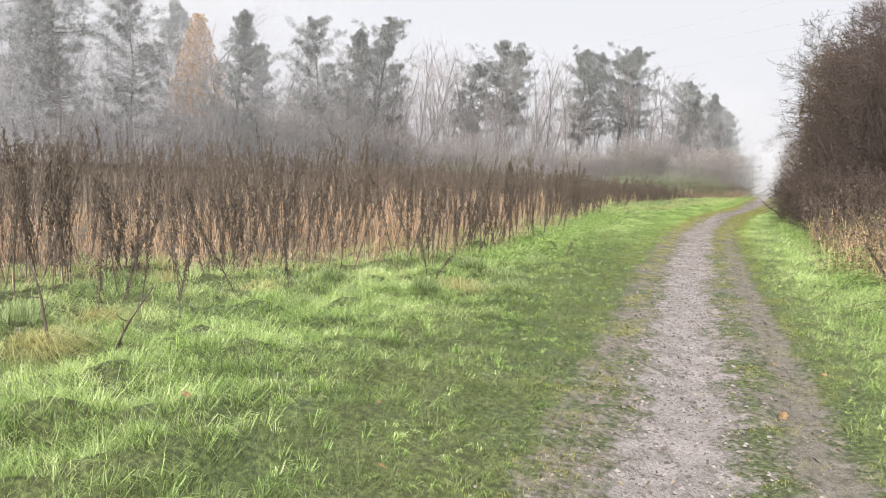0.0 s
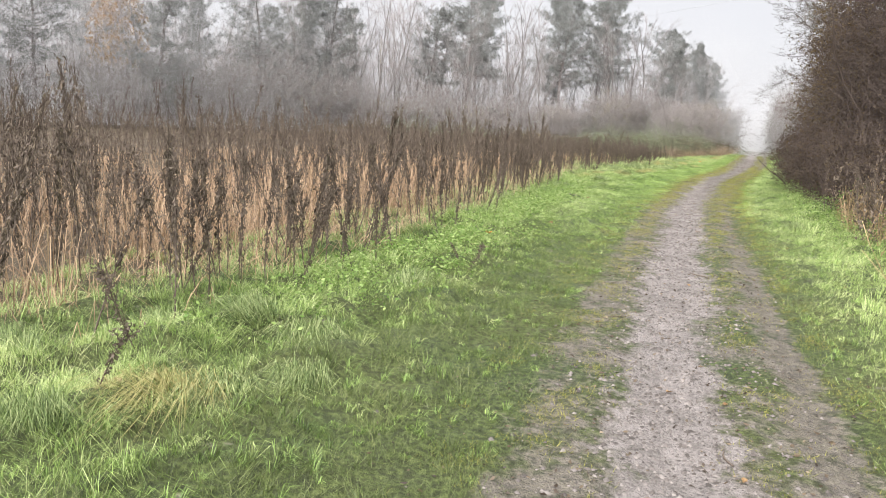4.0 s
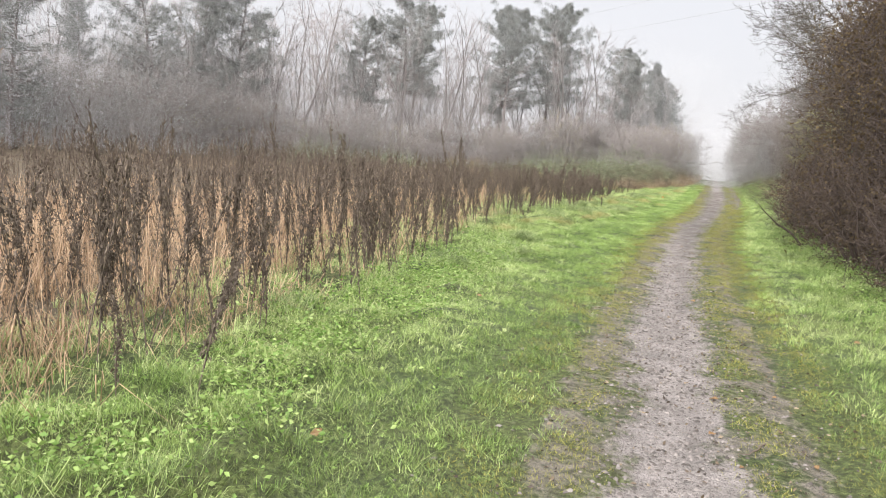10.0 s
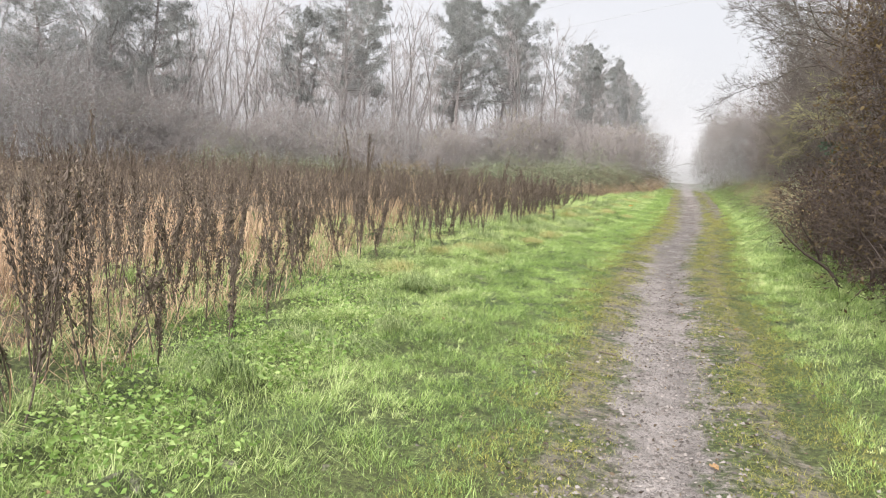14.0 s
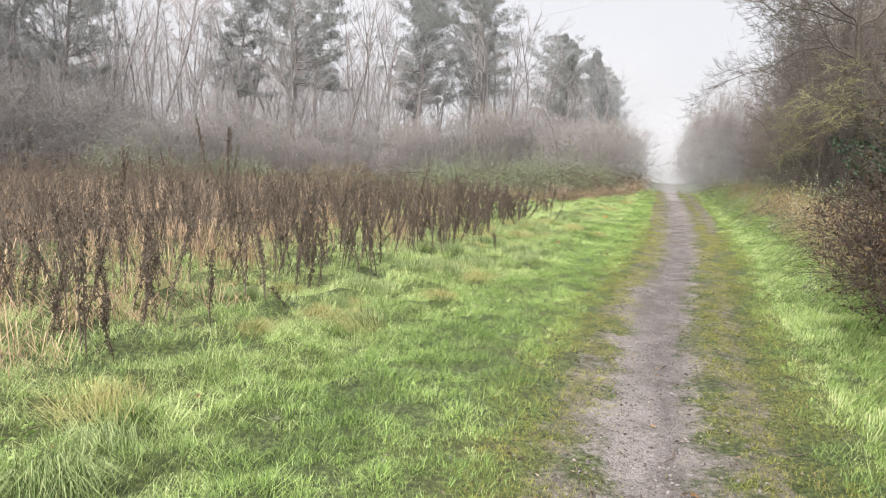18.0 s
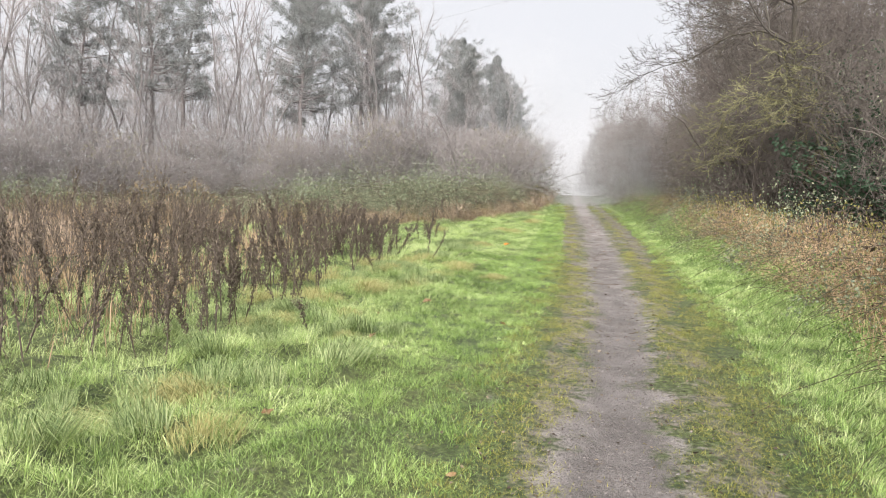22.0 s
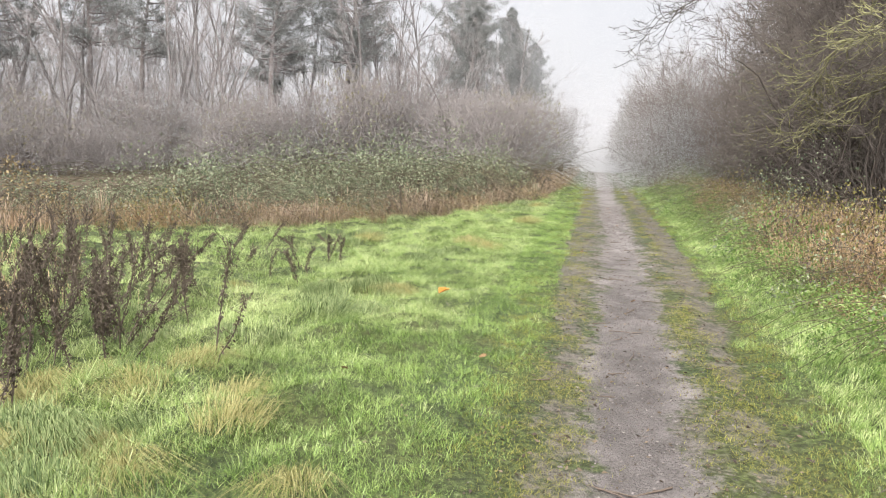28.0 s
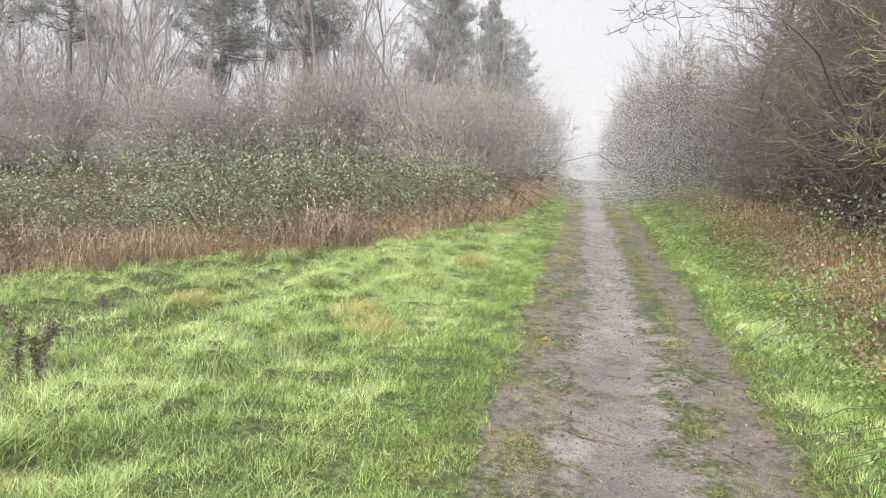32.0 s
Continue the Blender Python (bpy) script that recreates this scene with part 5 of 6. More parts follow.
def right_side():
    rg = np.random.default_rng(33)
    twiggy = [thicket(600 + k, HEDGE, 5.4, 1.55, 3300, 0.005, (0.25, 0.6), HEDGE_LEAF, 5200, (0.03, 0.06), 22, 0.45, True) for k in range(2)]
    leafy = [thicket(606 + k, HEDGE, 5.2, 1.55, 2300, 0.005, (0.25, 0.6), AUTUMN_HEDGE, 13000, (0.035, 0.075), 22, 0.35, True) for k in range(2)]
    for i, (x, y, s) in enumerate(((2.75, 20.0, 0.98), (2.35, 22.2, 1.03), (2.05, 24.5, 1.02), (1.85, 26.7, 0.98), (1.9, 28.8, 0.86), (4.4, 21.5, 1.15), (4.2, 25.5, 1.18), (5.1, 17.5, 1.0), (4.0, 29.5, 1.0))):
        put_tree("hawthorn_bush", (leafy if y > 24 else twiggy)[i % 2], x, y, s, 77 * i, "tall dense reddish-brown hawthorn bush, hung with withered leaves", "hedge bush", "tall hedge beside the path")
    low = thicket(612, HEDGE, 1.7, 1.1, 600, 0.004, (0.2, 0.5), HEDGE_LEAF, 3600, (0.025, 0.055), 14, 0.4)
    for i, (x, y, s) in enumerate(((1.5, 18.6, 0.9), (1.15, 21.0, 0.85), (0.95, 23.4, 0.9), (0.75, 25.7, 0.85), (0.75, 28.0, 0.85), (1.1, 30.2, 0.9), (2.2, 17.3, 0.9))):
        put_tree("hawthorn_bush", low, x, y, s, 50 * i, "low brown twiggy hawthorn growth at the foot of the hedge", "hedge bush", "tall hedge beside the path")
    bush = [shrub(620 + k, SCRUB_DARK, 5.0, 2.3, 20, None, 0, 0.0042, (12, 11, 0), -0.01, (0.03, 0.06), 0.27) for k in range(2)]
    fill = thicket(630, SCRUB_DARK, 3.2, 1.6, 1700, 0.0045, (0.3, 0.65), None, 0, (0.04, 0.08), 14, 0.35)
    for i in range(20):
        y = 46.5 + 1.75 * i
        x = float(path_x(y)) + 4.4 + rg.uniform(0, 0.9) - 0.02 * max(0, y - 50) + (1.9 if i % 3 == 2 else 0)
        put_tree("bare_shrub", bush[i % 2], x, y, rg.uniform(0.85, 1.15), rg.uniform(0, 360), "tall bare brown bush arching towards the path", "shrub", "bare bushes beside the path", 0, 1.35 if y < 60 else 1.1)
        if i % 2 or i < 7:
            put_tree("bare_shrub", fill, x + 0.1, y + 0.8, rg.uniform(1.0, 1.35), rg.uniform(0, 360), "dense bare brown bush beside the path", "shrub", "bare bushes beside the path")
    for i, (x, y) in enumerate(((4.6, 49.0), (6.4, 50.5), (5.2, 52.5), (7.0, 54.5), (4.9, 56.0), (6.2, 58.5), (7.6, 47.5), (8.6, 51.5))):
        put_tree("bare_shrub", fill, x, y, rg.uniform(1.6, 1.8), 50 * i, "tall dense bare thicket behind the bushes", "shrub", "bare bushes beside the path", 0, 1.35)
    # the hedge goes on beside the path, past its crest
    for i in range(34):
        y = 62 + 1.6 * i
        put_tree("bare_shrub", fill, float(path_x(y)) + 2.5 + rg.uniform(0, 0.8) + (1.2 if i % 3 == 1 else 0), y, rg.uniform(0.85, 1.2), 83 * i, "dense bare bush of the far hedge in mist", "shrub", "far hedge beside the path", 0, rg.uniform(1.0, 1.4))
    # dense bushes under and behind the ash trees
    under = [thicket(634 + k, SCRUB_DARK, 3.4, 1.7, 1000, 0.0055, (0.3, 0.7), (BRAMBLE, DARK_LEAF)[k], 3400, (0.03, 0.065), 14, 0.4) for k in range(2)]
    for i, (x, y, s) in enumerate(((6.2, 31.5, 1.15), (7.4, 34.0, 1.3), (6.8, 36.6, 1.3), (7.9, 39.0, 1.45), (6.6, 41.2, 1.3), (5.6, 43.4, 1.25), (7.0, 45.5, 1.5), (5.4, 47.6, 1.3), (5.0, 34.5, 0.7), (4.7, 38.6, 0.75), (9.5, 36.0, 1.6), (10.0, 42.0, 1.7), (8.5, 48.0, 1.7), (3.9, 50.5, 1.1), (5.2, 30.2, 0.9), (4.6, 32.6, 0.65))):
        put_tree("verge_bush", under[(i * 2 // 3) % 2], x, y, s, 63 * i, "dense dark bush with clinging leaves under the ash trees", "shrub", "bushes behind the verge")
    # ash with lichened limbs that hang over the verge
    ra = np.random.default_rng(41)
    stem, p, d = [], np.zeros(3), unit(np.array([-0.10, -0.02, 1.0]))
    for i in range(8):
        q = p + d * 0.95
        stem.append((p, q, 0.17 - 0.018 * i, 0.152 - 0.018 * i, 0))
        p, d = q, unit(d + ra.normal(size=3) * 0.05)
    bole = mesh("trunk", *trunk_tube(stem, 9), None, ASH_TWIG, True)
    models = [(stem[k][1], *(ash_limb(ra, turn, rise, length, r0 * 1.25, LICHEN, 2, 0.0075) if length < 3.1 else ash_limb(ra, turn, rise, length, r0, ASH_TWIG))) for k, turn, rise, length, r0 in (
        (2, 3.35, 0.15, 2.8, 0.03), (2, 4.1, 0.1, 3.0, 0.03), (3, 3.3, -0.1, 3.0, 0.03), (3, 4.0, -0.2, 2.8, 0.03), (2, 2.7, 0.0, 2.6, 0.026), (3, 4.6, 0.0, 2.9, 0.03), (2, 4.8, 0.2, 2.6, 0.026), (4, 2.9, 0.85, 4.8, 0.034), (3, 3.7, 0.6, 3.8, 0.034), (3, 4.5, 0.6, 3.6, 0.034), (4, 3.2, 0.9, 4.8, 0.034),
        (4, 2.4, 0.4, 4.6, 0.04), (5, 3.6, 0.5, 4.6, 0.032), (5, 4.3, 0.5, 4.6, 0.04), (6, 2.8, 0.6, 4.4, 0.035), (6, 3.5, 0.8, 4.0, 0.035), (6, 1.4, 0.5, 3.6, 0.035), (5, 5.4, 0.5, 3.6, 0.035), (7, 0.3, 0.9, 3.0, 0.03))]
    for x, y, turn, size, step in ((4.4, 45.8, 0, 1.0, 1), (5.2, 51.5, 15, 1.05, 2), (6.9, 40.6, -35, 0.9, 2)):
        w = put_tree("ash_tree", [("trunk", bole)], x, y, size, turn, "bare ash with yellow-green lichened limbs hanging over the verge", "tree", "ash trees over the verge")
        for at, limb, spray in models[::step]:
            arm = part("limb", limb, w, "lichened hanging limb")
            arm.location = at
            part("twig_spray", spray, arm)
    holly = shrub(640, HEDGE, 2.3, 1.6, 16, DARK_LEAF, 3500, 0.005, (7, 5, 3), 0.0, (0.05, 0.09))
    for x, y, s in ((4.4, 43.6, 1.05), (5.5, 39.5, 1.1), (5.0, 47.0, 1.0), (5.9, 42.3, 1.7), (6.6, 45.2, 1.8), (6.2, 48.8, 1.6), (6.8, 38.6, 1.6)):
        put_tree("holly_bush", holly, x, y, s, 40 * x, "dark green glossy evergreen bush under the ash", "shrub", "")
    far = bare_tree(660, HAZED_BARK, HAZED_TWIG, 6.0, 3)
    for x, y, s in ((3.2, 70, 1.0), (3.8, 62, 0.95), (2.6, 79, 1.1), (2.4, 90, 1.1)):
        put_tree("bare_tree", far, x, y, s, 60 * y, "small leafless tree in the misty hedge", "tree", "bare trees of the hedge")


right_side()


# ---- dead weeds on the verges and in the bay ----
def loose_weeds():
    rg = np.random.default_rng(61)
    models = []
    for k in range(5):
        st, lf, hd, sh = weed_mesh(140 + k, 1.0, 90 + 25 * k)
        models.append((("stem", mesh("stem", *st, None, DEAD)), ("withered_foliage", mesh("withered_foliage", lf[0], None, lf[1], DEAD_LEAF)),
                       ("seed_head", mesh("seed_head", hd[0], None, hd[1], DEAD)), ("side_growth", mesh("side_growth", *sh, None, CANE))))
    spots = [(-3.75, 36.7, 0.5, 10), (-5.8, 41.0, 0.4, 20), (-4.5, 41.0, 0.45, 30), (-4.4, 41.05, 0.5, 30), (-4.2, 39.2, 0.45, 25), (-4.6, 40.2, 0.5, 30), (-5.6, 41.5, 0.5, 20), (-6.3, 45.0, 0.35, 20), (-5.2, 42.8, 0.4, 25), (-4.9, 38.6, 0.6, 12), (-4.75, 38.0, 0.7, 10),
             (-3.93, 31.6, 0.4, 8), (-4.8, 26.8, 0.3, 10), (-7.7, 30.0, 1.9, 4), (-7.5, 30.15, 1.75, 4), (-7.6, 29.85, 1.65, 5), (-3.5, 7.5, 0.5, 8), (-3.0, 11.4, 0.28, 25), (-3.08, 11.45, 0.24, 35), (-3.9, 11.5, 0.45, 60), (-4.1, 11.6, 0.5, 60), (-4.4, 4.6, 0.85, 8), (-4.7, 4.9, 0.6, 10), (-5.0, 4.3, 0.9, 7), (-5.2, 4.7, 0.75, 9), (-5.1, 5.4, 1.0, 7), (-4.75, 5.7, 0.8, 9), (-5.35, 5.1, 0.95, 8), (-4.55, 6.3, 0.7, 9)]
    spots += [(-5.8, 40.96, 0.4, 30), (-4.79, 39.83, 0.42, 35), (-4.67, 41.25, 0.45, 25), (-5.47, 38.94, 0.5, 25), (-4.3, 39.61, 0.4, 40), (-5.56, 40.86, 0.35, 30), (-5.34, 38.62, 0.5, 20), (-4.66, 41.29, 0.4, 40), (-5.33, 41.9, 0.4, 40)]
    spots += [(-4.95 + rg.normal(0, 0.4), 37.3 + rg.normal(0, 0.45), rg.uniform(0.55, 0.9), 14) for _ in range(16)]
    spots += [(float(path_x(y)) + rg.uniform(2.3, 3.7), y, rg.uniform(0.6, 1.35), 9) for y in rg.uniform(6, 20, 74)]
    spots += [(float(path_x(y)) + rg.uniform(2.3, 3.4), y, rg.uniform(0.35, 0.85), 12) for y in rg.uniform(29, 46, 14)]
    spots += [(float(bank_x(y)) + rg.uniform(-0.9, 0.15), y, rg.uniform(0.35, 0.9), 12) for y in 40 + 24 * rg.random(80) ** 1.4]
    for i, (x, y, h, tip) in enumerate(spots):
        m = pose(x, y, float(height(x, y)) - 0.02, rg.normal(0, tip), rg.normal(0, tip), rg.uniform(0, 360)) @ Matrix.Diagonal((0.9, 0.9, h, 1))
        w = thing("withered_weed", m, "single dead brown weed with curled leaves standing in the grass", "weed", "loose dead weeds")
        for n, me in models[i % 5]:
            part(n, me, w)


loose_weeds()


# ---- stones, leaves and twigs on the ground ----
def stones():
    rg = np.random.default_rng(71)
    n = 62000
    y = rg.uniform(1.5, 52, n)
    x = path_x(y) + np.where(rg.random(n) < 0.72, rg.normal(0, 0.24, n), rg.normal(0.15, 0.55, n))
    r = (0.003 + 0.011 * rg.random(n) ** 3) * np.interp(y, [23, 30, 44, 48], [1.15, 0.65, 0.65, 1])
    c = np.stack([x, y, height(x, y) + r * 0.25], 1)
    wedge = np.array([[1, 0, -0.3], [0, 1, -0.3], [-1, 0, -0.3], [0, -1, -0.3], [0.1, 0.1, 0.8]])
    a = rg.uniform(0, 6.283, n)
    v = wedge[None] * rg.uniform(0.6, 1.4, (n, 5, 1)) * np.stack([r * 1.3, r, r * 0.7], 1)[:, None]
    v = np.stack([v[..., 0] * np.cos(a)[:, None] - v[..., 1] * np.sin(a)[:, None], v[..., 0] * np.sin(a)[:, None] + v[..., 1] * np.cos(a)[:, None], v[..., 2]], -1) + c[:, None]
    f = np.array([[0, 1, 4], [1, 2, 4], [2, 3, 4], [3, 0, 4]])
    t = (f[None] + (np.arange(n) * 5)[:, None, None]).reshape(-1, 3)
    tagged(new("gravel", mesh("gravel", v, None, t, STONE)), "small pale and dark stones trodden into the path", "gravel", "", "stuff")


stones()


def leaf_mesh(seed, size, mat=None):
    """A fallen leaf: a toothed blade curled up at its rim, with its stalk."""
    rg = np.random.default_rng(seed)
    mat = mat or FALLEN
    bm = bmesh.new()
    n = 14
    ring = []
    for k in range(n):
        a = 6.283 * k / n
        r = size * (0.62 + 0.38 * abs(math.cos(a * 2.5))) * (1.25 if abs(a - 3.14) > 2.4 else 1.0) * rg.uniform(0.9, 1.1)
        ring.append(bm.verts.new((r * math.cos(a) * 0.75, r * math.sin(a) * 0.6, 0.25 * size * rg.random() + 0.2 * size * abs(math.sin(a)))))
    mid = bm.verts.new((0, 0, 0.02 * size))
    for k in range(n):
        bm.faces.new((mid, ring[k], ring[(k + 1) % n]))
    s = [bm.verts.new((-size * 1.2, 0.02 * size, 0.05 * size)), bm.verts.new((-size * 1.2, -0.02 * size, 0.05 * size))]
    bm.faces.new((mid, s[0], s[1]))
    me = bpy.data.meshes.new("fallen_leaf")
    bm.to_mesh(me)
    bm.free()
    me.materials.append(mat)
    return me


def litter():
    rg = np.random.default_rng(81)
    models = [leaf_mesh(k, 0.05) for k in range(5)]
    vivid = leaf_mesh(9, 0.06, BRIGHT_LEAF)
    spots = [(-3.49, 13.47, 1.3), (-2.78, 39.34, 1.4), (-3.5, 29.63, 1.2), (-3.4, 31.7, 1.2), (-2.14, 37.46, 0.8), (0.18, 5.02, 1.1), (-0.1, 40.8, 0.9), (-3.2, 33.2, 1.2)]
    for y in rg.uniform(2, 52, 80):
        d = rg.uniform(-3.4, 2.3)
        spots.append((float(path_x(y)) + d, y, rg.uniform(0.35, 0.8)))
    for i, (x, y, s) in enumerate(spots):
        z = float(height(x, y)) + (0.05 if abs(x - float(path_x(y))) > 1 else 0.008)
        ob = new("fallen_leaf", vivid if i in (0, 1) else models[i % 5])
        ob.matrix_world = pose(x, y, z, rg.normal(0, 14), rg.normal(0, 14), rg.uniform(0, 360)) @ Matrix.Diagonal((s, s, s, 1))
        tagged(ob, "bright orange fallen maple leaf lying in the grass" if i in (0, 1) else "curled brown fallen autumn leaf lying on the ground", "leaf", "fallen leaves")
    for i in range(110):
        y = rg.uniform(2, 50) if i < 46 else rg.uniform(37, 46)
        x = float(path_x(y)) + rg.normal(0.1, 0.6)
        pts = [np.zeros(3)]
        d = unit(np.array([rg.normal(), rg.normal(), 0]))
        L = rg.uniform(0.06, 0.3)
        for _ in range(5):
            pts.append(pts[-1] + d * L / 5)
            d = unit(d + np.array([rg.normal(0, 0.25), rg.normal(0, 0.25), 0]))
        r = rg.uniform(0.0025, 0.006)
        v, q = tube(pts, [r, r, r * 0.9, r * 0.8, r * 0.6, r * 0.3], 5)
        ob = new("fallen_twig", mesh("fallen_twig", v, q, None, DEAD))
        ob.matrix_world = pose(x, y, float(height(x, y)) + r + 0.004)
        tagged(ob, "thin dark wet twig lying on the track", "twig", "fallen twigs")


litter()


def debris():
    """Crumbs of leaf, bark and clod on the track."""
    rg = np.random.default_rng(91)
    n = 22000
    y = rg.uniform(1.5, 52, n)
    x = path_x(y) + np.where(rg.random(n) < 0.5, rg.normal(-0.5, 0.36, n), rg.normal(0.55, 0.36, n))
    at = np.stack([x, y, height(x, y) + 0.006], 1)
    v, t = leaf_quads(at, np.stack([rg.normal(size=n), rg.normal(size=n), rg.normal(0, 0.25, n)], 1), 0.008 + 0.03 * rg.random(n) ** 2, 0.3, 0.5)
    tagged(new("leaf_crumbs", mesh("leaf_crumbs", v, None, t, CRUMB)), "dark wet crumbs of leaves and bark on the mud", "leaf litter", "", "stuff")


debris()


# ---- overhead cables far above the meadow ----
def cables():
    ends = ((-80.0, 154.7), (62.0, 1.0))
    for x, y in ends:
        pole = thing("utility_pole", pose(x, y, float(height(x, y)) - 0.5, 0, 0, 42), "tall weathered wooden pole that carries three cables", "pole", "poles of the cable line")
        z0 = 18.5 - float(height(x, y)) + 0.5
        part("shaft", mesh("shaft", *tube([(0, 0, 0), (0, 0, z0 * 0.5), (0, 0, z0)], [0.17, 0.15, 0.12], 10), None, POST_WOOD), pole)
        for k, h in enumerate((17.8, 15.8, 13.8)):
            part("insulator", mesh("insulator", *tube([(0, 0, h - float(height(x, y)) + 0.45), (0, 0, h - float(height(x, y)) + 0.55)], [0.2, 0.2], 8), None, CABLE), pole)
    for h in (17.8, 15.8, 13.8):
        pts = []
        for i in range(33):
            f = i / 32
            pts.append((ends[0][0] + (ends[1][0] - ends[0][0]) * f, ends[0][1] + (ends[1][1] - ends[0][1]) * f, h - 1.6 * 4 * f * (1 - f)))
        tagged(new("power_cable", mesh("power_cable", *tube(pts, [0.011] * 33, 5), None, CABLE)), "thin dark overhead power cable crossing the pale sky", "cable", "overhead cables")


cables()


# ---- collapsed grass tussocks ----
def tussock_heaps():
    rg = np.random.default_rng(93)
    models = []
    for k in range(4):
        n = 360
        a = rg.uniform(0, 6.283, n)
        r = rg.random(n) ** 0.7
        base = np.stack([np.cos(a) * r * 0.14, np.sin(a) * r * 0.14, 0.03 - 0.05 * r], 1)
        lay = rg.uniform(0, 6.283)
        lean = np.stack([np.cos(a) * 0.4 * r + 0.55 * math.cos(lay) + rg.normal(0, 0.3, n), np.sin(a) * 0.4 * r + 0.55 * math.sin(lay) + rg.normal(0, 0.3, n), np.zeros(n)], 1)
        v, q, t = blades(base * (1.5 if k == 3 else 1), lean * (1.8 if k == 3 else 1), rg.uniform(0.14, 0.3, n) * (0.9 if k == 3 else 1.0), rg.uniform(0.0022, 0.0048, n), 0.9 if k == 3 else 0.8)
        models.append(mesh("grass_tussock", v, q, t, TUSSOCK if k < 3 else HAY))
    spots = []
    for y in rg.uniform(4, 41, 62):
        if 9 < y < 21 and rg.random() < 0.7:
            continue
        spots.append((float(edge_x(y)) + rg.uniform(-0.5, 1.3), y))
    for y in rg.uniform(40, 52, 22):
        spots.append((rg.uniform(max(-7.0, float(bank_x(y)) + 0.3), float(path_x(y)) - 1.7), y))
    for y in rg.uniform(10, 50, 18):
        spots.append((float(path_x(y)) + rg.uniform(1.6, 2.2), y))
    spots += [(-4.45, 3.3), (-4.35, 3.5), (-4.3, 3.2), (-4.9, 3.9), (-5.0, 4.2), (-5.1, 3.7), (-4.2, 5.9), (-3.9, 6.4), (-4.7, 6.2), (-3.3, 7.0), (-4.4, 7.0)]
    spots = [(x, y, i % 4 if y > 24 or (y < 8 and i % 2) else i % 3, rg.uniform(0.7, 1.35)) for i, (x, y) in enumerate(spots)]
    for x, y, kind, size, many, reach in ((-3.62, 38.6, 0, 1.7, 5, 0.3), (-3.5, 39.25, 3, 1.2, 6, 0.25), (-3.75, 39.45, 3, 1.2, 6, 0.3), (-3.25, 42.1, 1, 1.6, 5, 0.35), (-3.9, 35.3, 3, 1.3, 9, 0.4), (-4.6, 34.6, 3, 1.3, 7, 0.45), (-4.2, 34.8, 0, 1.6, 6, 0.35), (-4.1, 36.2, 3, 1.3, 8, 0.4),
                                          (-4.45, 32.9, 3, 1.5, 9, 0.5), (-4.5, 29.6, 3, 1.4, 8, 0.5), (-4.9, 27.0, 3, 1.4, 8, 0.6), (-4.0, 31.5, 1, 1.5, 6, 0.5), (-4.4, 37.4, 2, 1.5, 6, 0.5), (-4.2, 31.3, 3, 1.3, 5, 0.4), (-4.4, 30.2, 3, 1.3, 4, 0.4), (-4.35, 33.7, 3, 1.3, 4, 0.4), (-3.85, 35.85, 3, 1.3, 6, 0.3), (-4.4, 27.9, 3, 1.3, 4, 0.45), (-4.35, 35.25, 0, 1.8, 6, 0.3), (-3.69, 39.66, 3, 1.2, 6, 0.22), (-3.83, 38.81, 1, 1.5, 5, 0.22)):
        for _ in range(many):
            spots.append((x + rg.normal(0, reach), y + rg.normal(0, reach * 0.7), 1 if kind == 3 and rg.random() < 0.4 else kind, size * rg.uniform(0.45, 0.8)))
    for x, y, kind, sc in spots:
        ob = new("grass_tussock", models[kind])
        ob.matrix_world = pose(x, y, float(height(x, y)), 0, 0, rg.uniform(0, 360)) @ Matrix.Diagonal((sc, sc, sc * (0.7 if kind == 3 else 0.65 if sc > 1.0 else 0.85), 1))
        tagged(ob, "collapsed pale tussock of long wet grass" if kind < 3 else "collapsed tussock of dry straw-coloured grass", "grass tussock", "tussocks in the meadow")


tussock_heaps()


# ---- bare saplings in the grass ----
def saplings():
    rg = np.random.default_rng(95)
    for x, y, h, sx, sy in ((-4.35, 3.35, 0.62, -0.25, -0.1), (-4.0, 3.55, 0.55, 0.75, 0.25)):
        p, d, pts = np.zeros(3), unit(np.array([sx * 0.3, sy * 0.3, 1.0])), [np.zeros(3)]
        for i in range(7):
            p = p + d * h / 6
            pts.append(p)
            d = unit(d + np.array([sx * 0.16, sy * 0.16, 0]) + rg.normal(size=3) * 0.12)
        w = thing("bare_sapling", pose(x, y, float(height(x, y)) - 0.02), "dark bent bare sapling sticking out of the grass", "sapling", "saplings in the meadow")
        part("stem", mesh("stem", *tube(pts, [0.013 - 0.0012 * i for i in range(8)], 5), None, DEAD), w)
        for i in (3, 4, 5, 6):
            o = unit(rg.normal(size=3) + np.array([0, 0, 0.6]))
            part("side_shoot", mesh("side_shoot", *tube([pts[i], pts[i] + o * 0.06, pts[i] + o * 0.11 + np.array([0, 0, 0.02])], [0.0045, 0.0035, 0.0015], 4), None, DEAD), w)


saplings()


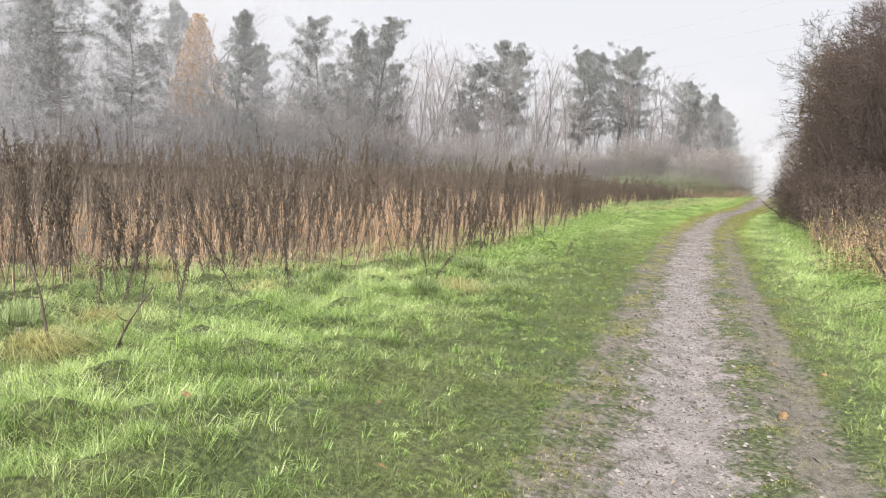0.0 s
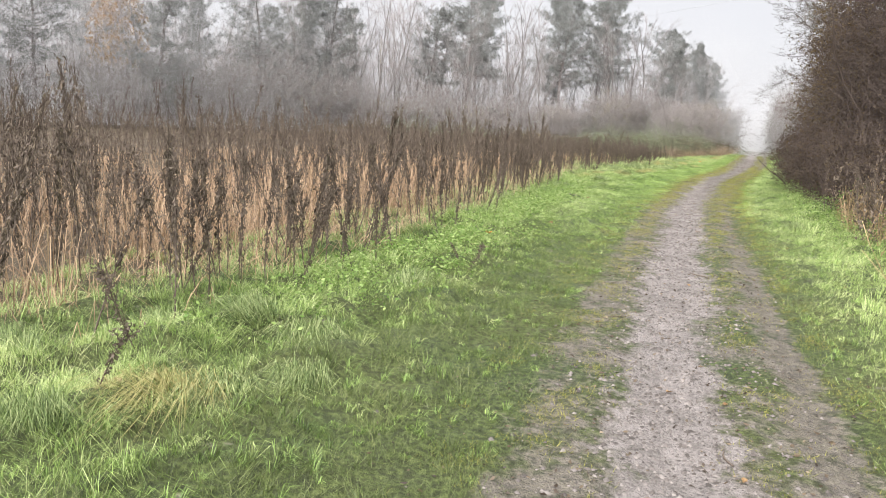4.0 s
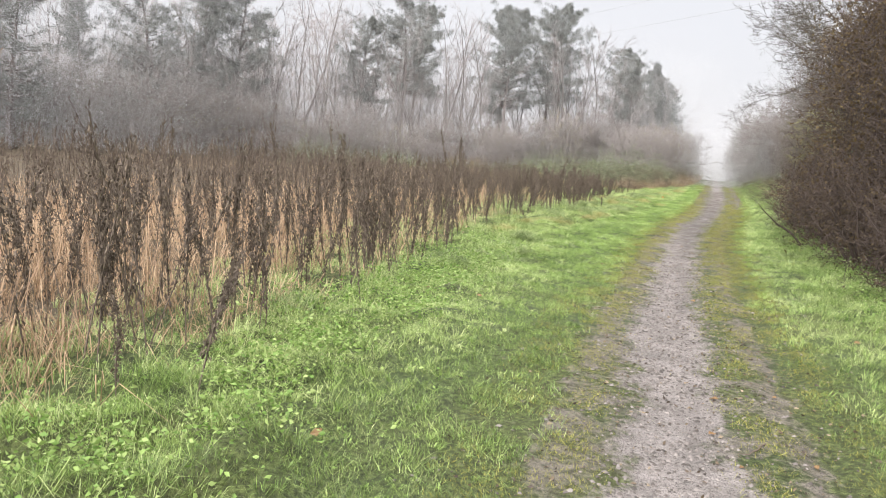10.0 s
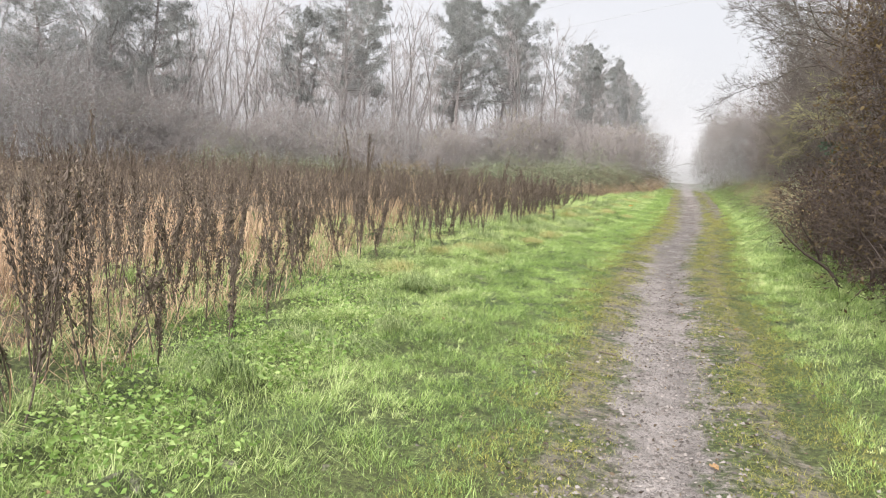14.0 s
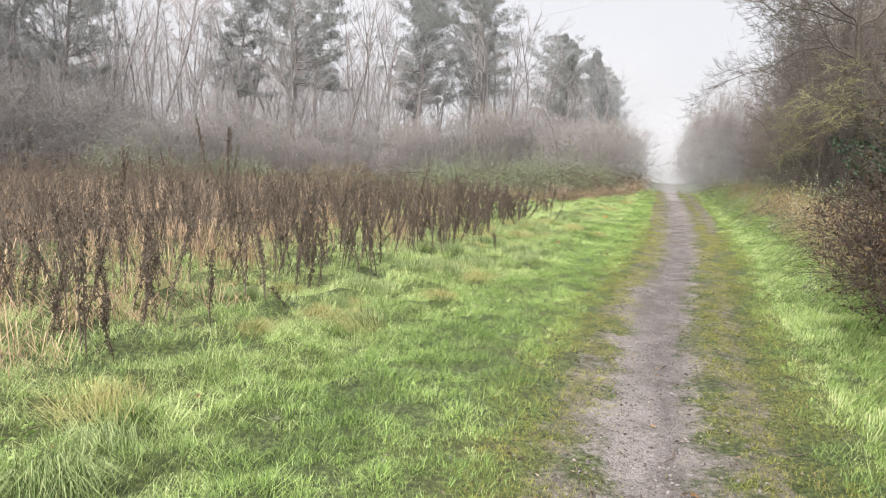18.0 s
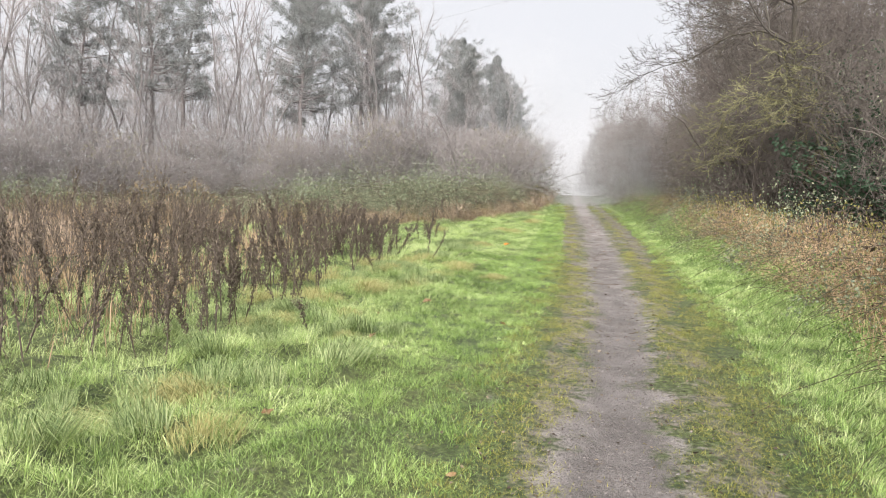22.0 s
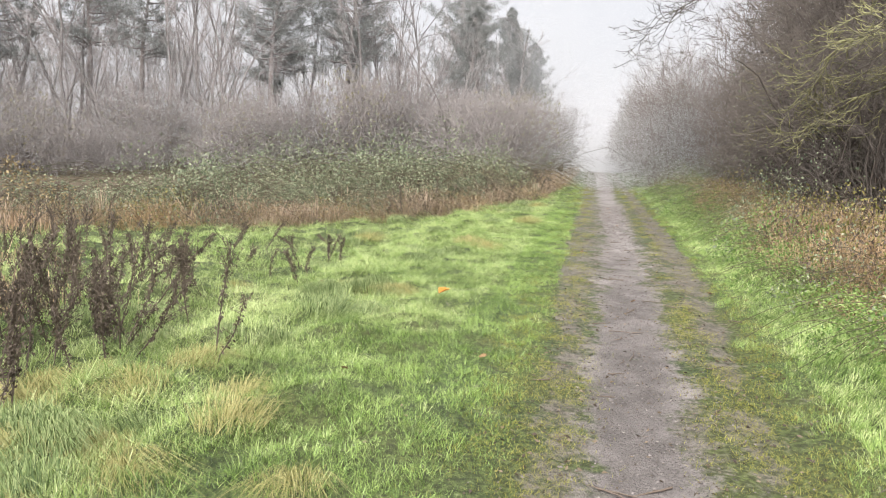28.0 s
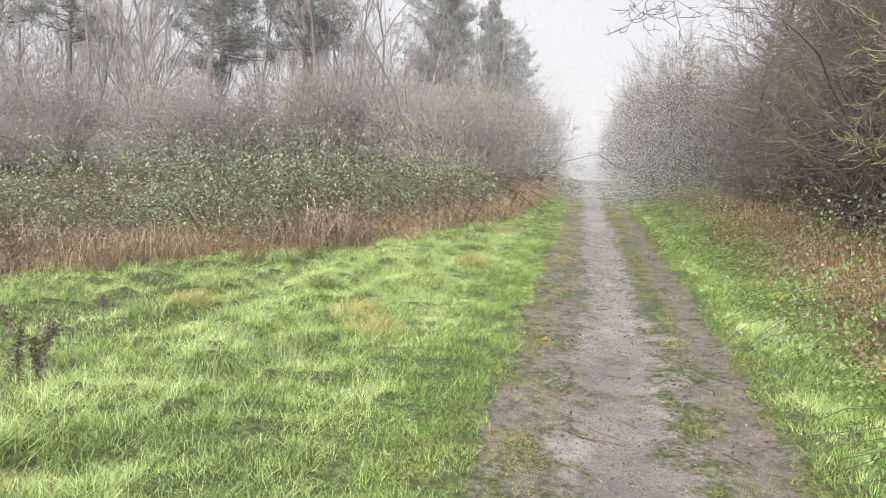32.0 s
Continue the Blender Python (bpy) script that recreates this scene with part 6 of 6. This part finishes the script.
# ---- mist: solid pale flecks standing for haze among trees and over the path's end ----
def mist():
    rg = np.random.default_rng(97)
    front = np.array([(-42, 16), (-34, 33), (-28, 45), (-23, 54), (-15, 61), (-8, 66), (-4.2, 70), (-3.6, 84)], float)
    n = 1780000
    run = np.concatenate([[0.0], np.cumsum(np.linalg.norm(np.diff(front, axis=0), axis=1) * np.array([2.1, 1.75, 1.25, 1, 0.9, 0.8, 0.55]))])
    s = np.interp(rg.random(n) * run[-1], run, np.arange(8.0))
    s = np.minimum(s, 6.999)
    k = np.minimum(6, s.astype(int))
    b = front[k] + (front[k + 1] - front[k]) * (s - k)[:, None]
    back = np.where(k < 4, rg.uniform(-9.0, 4.0, n), rg.normal(0.5, 2.6, n))
    c = np.stack([b[:, 0] - 0.75 * back, b[:, 1] + 0.65 * back, 0.3 + 11.5 * rg.random(n) ** 1.15], 1)
    m = 260000
    c = np.concatenate([c, np.stack([rg.normal(-0.3, 4.0, m), 58 + 62 * rg.random(m) ** 0.75, np.abs(rg.normal(0, 3.2, m))], 1)])
    g = 190000
    c = np.concatenate([c, np.stack([rg.normal(1.8, 3.0, g), rg.normal(61, 2.6, g), np.abs(rg.normal(0, 3.0, g))], 1)])
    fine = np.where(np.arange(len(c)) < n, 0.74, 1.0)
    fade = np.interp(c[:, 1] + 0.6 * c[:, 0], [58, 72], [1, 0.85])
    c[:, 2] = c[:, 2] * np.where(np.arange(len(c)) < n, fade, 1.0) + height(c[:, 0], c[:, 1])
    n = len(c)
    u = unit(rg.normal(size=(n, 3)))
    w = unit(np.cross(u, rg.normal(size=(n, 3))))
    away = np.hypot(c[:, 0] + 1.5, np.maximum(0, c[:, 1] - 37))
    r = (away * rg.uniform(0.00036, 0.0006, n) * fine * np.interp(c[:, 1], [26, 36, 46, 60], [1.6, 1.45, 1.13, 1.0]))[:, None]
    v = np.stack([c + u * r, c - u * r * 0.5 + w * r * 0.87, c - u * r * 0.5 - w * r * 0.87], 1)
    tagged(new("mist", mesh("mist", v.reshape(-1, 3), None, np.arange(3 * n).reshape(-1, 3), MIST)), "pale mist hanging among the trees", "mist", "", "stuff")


mist()
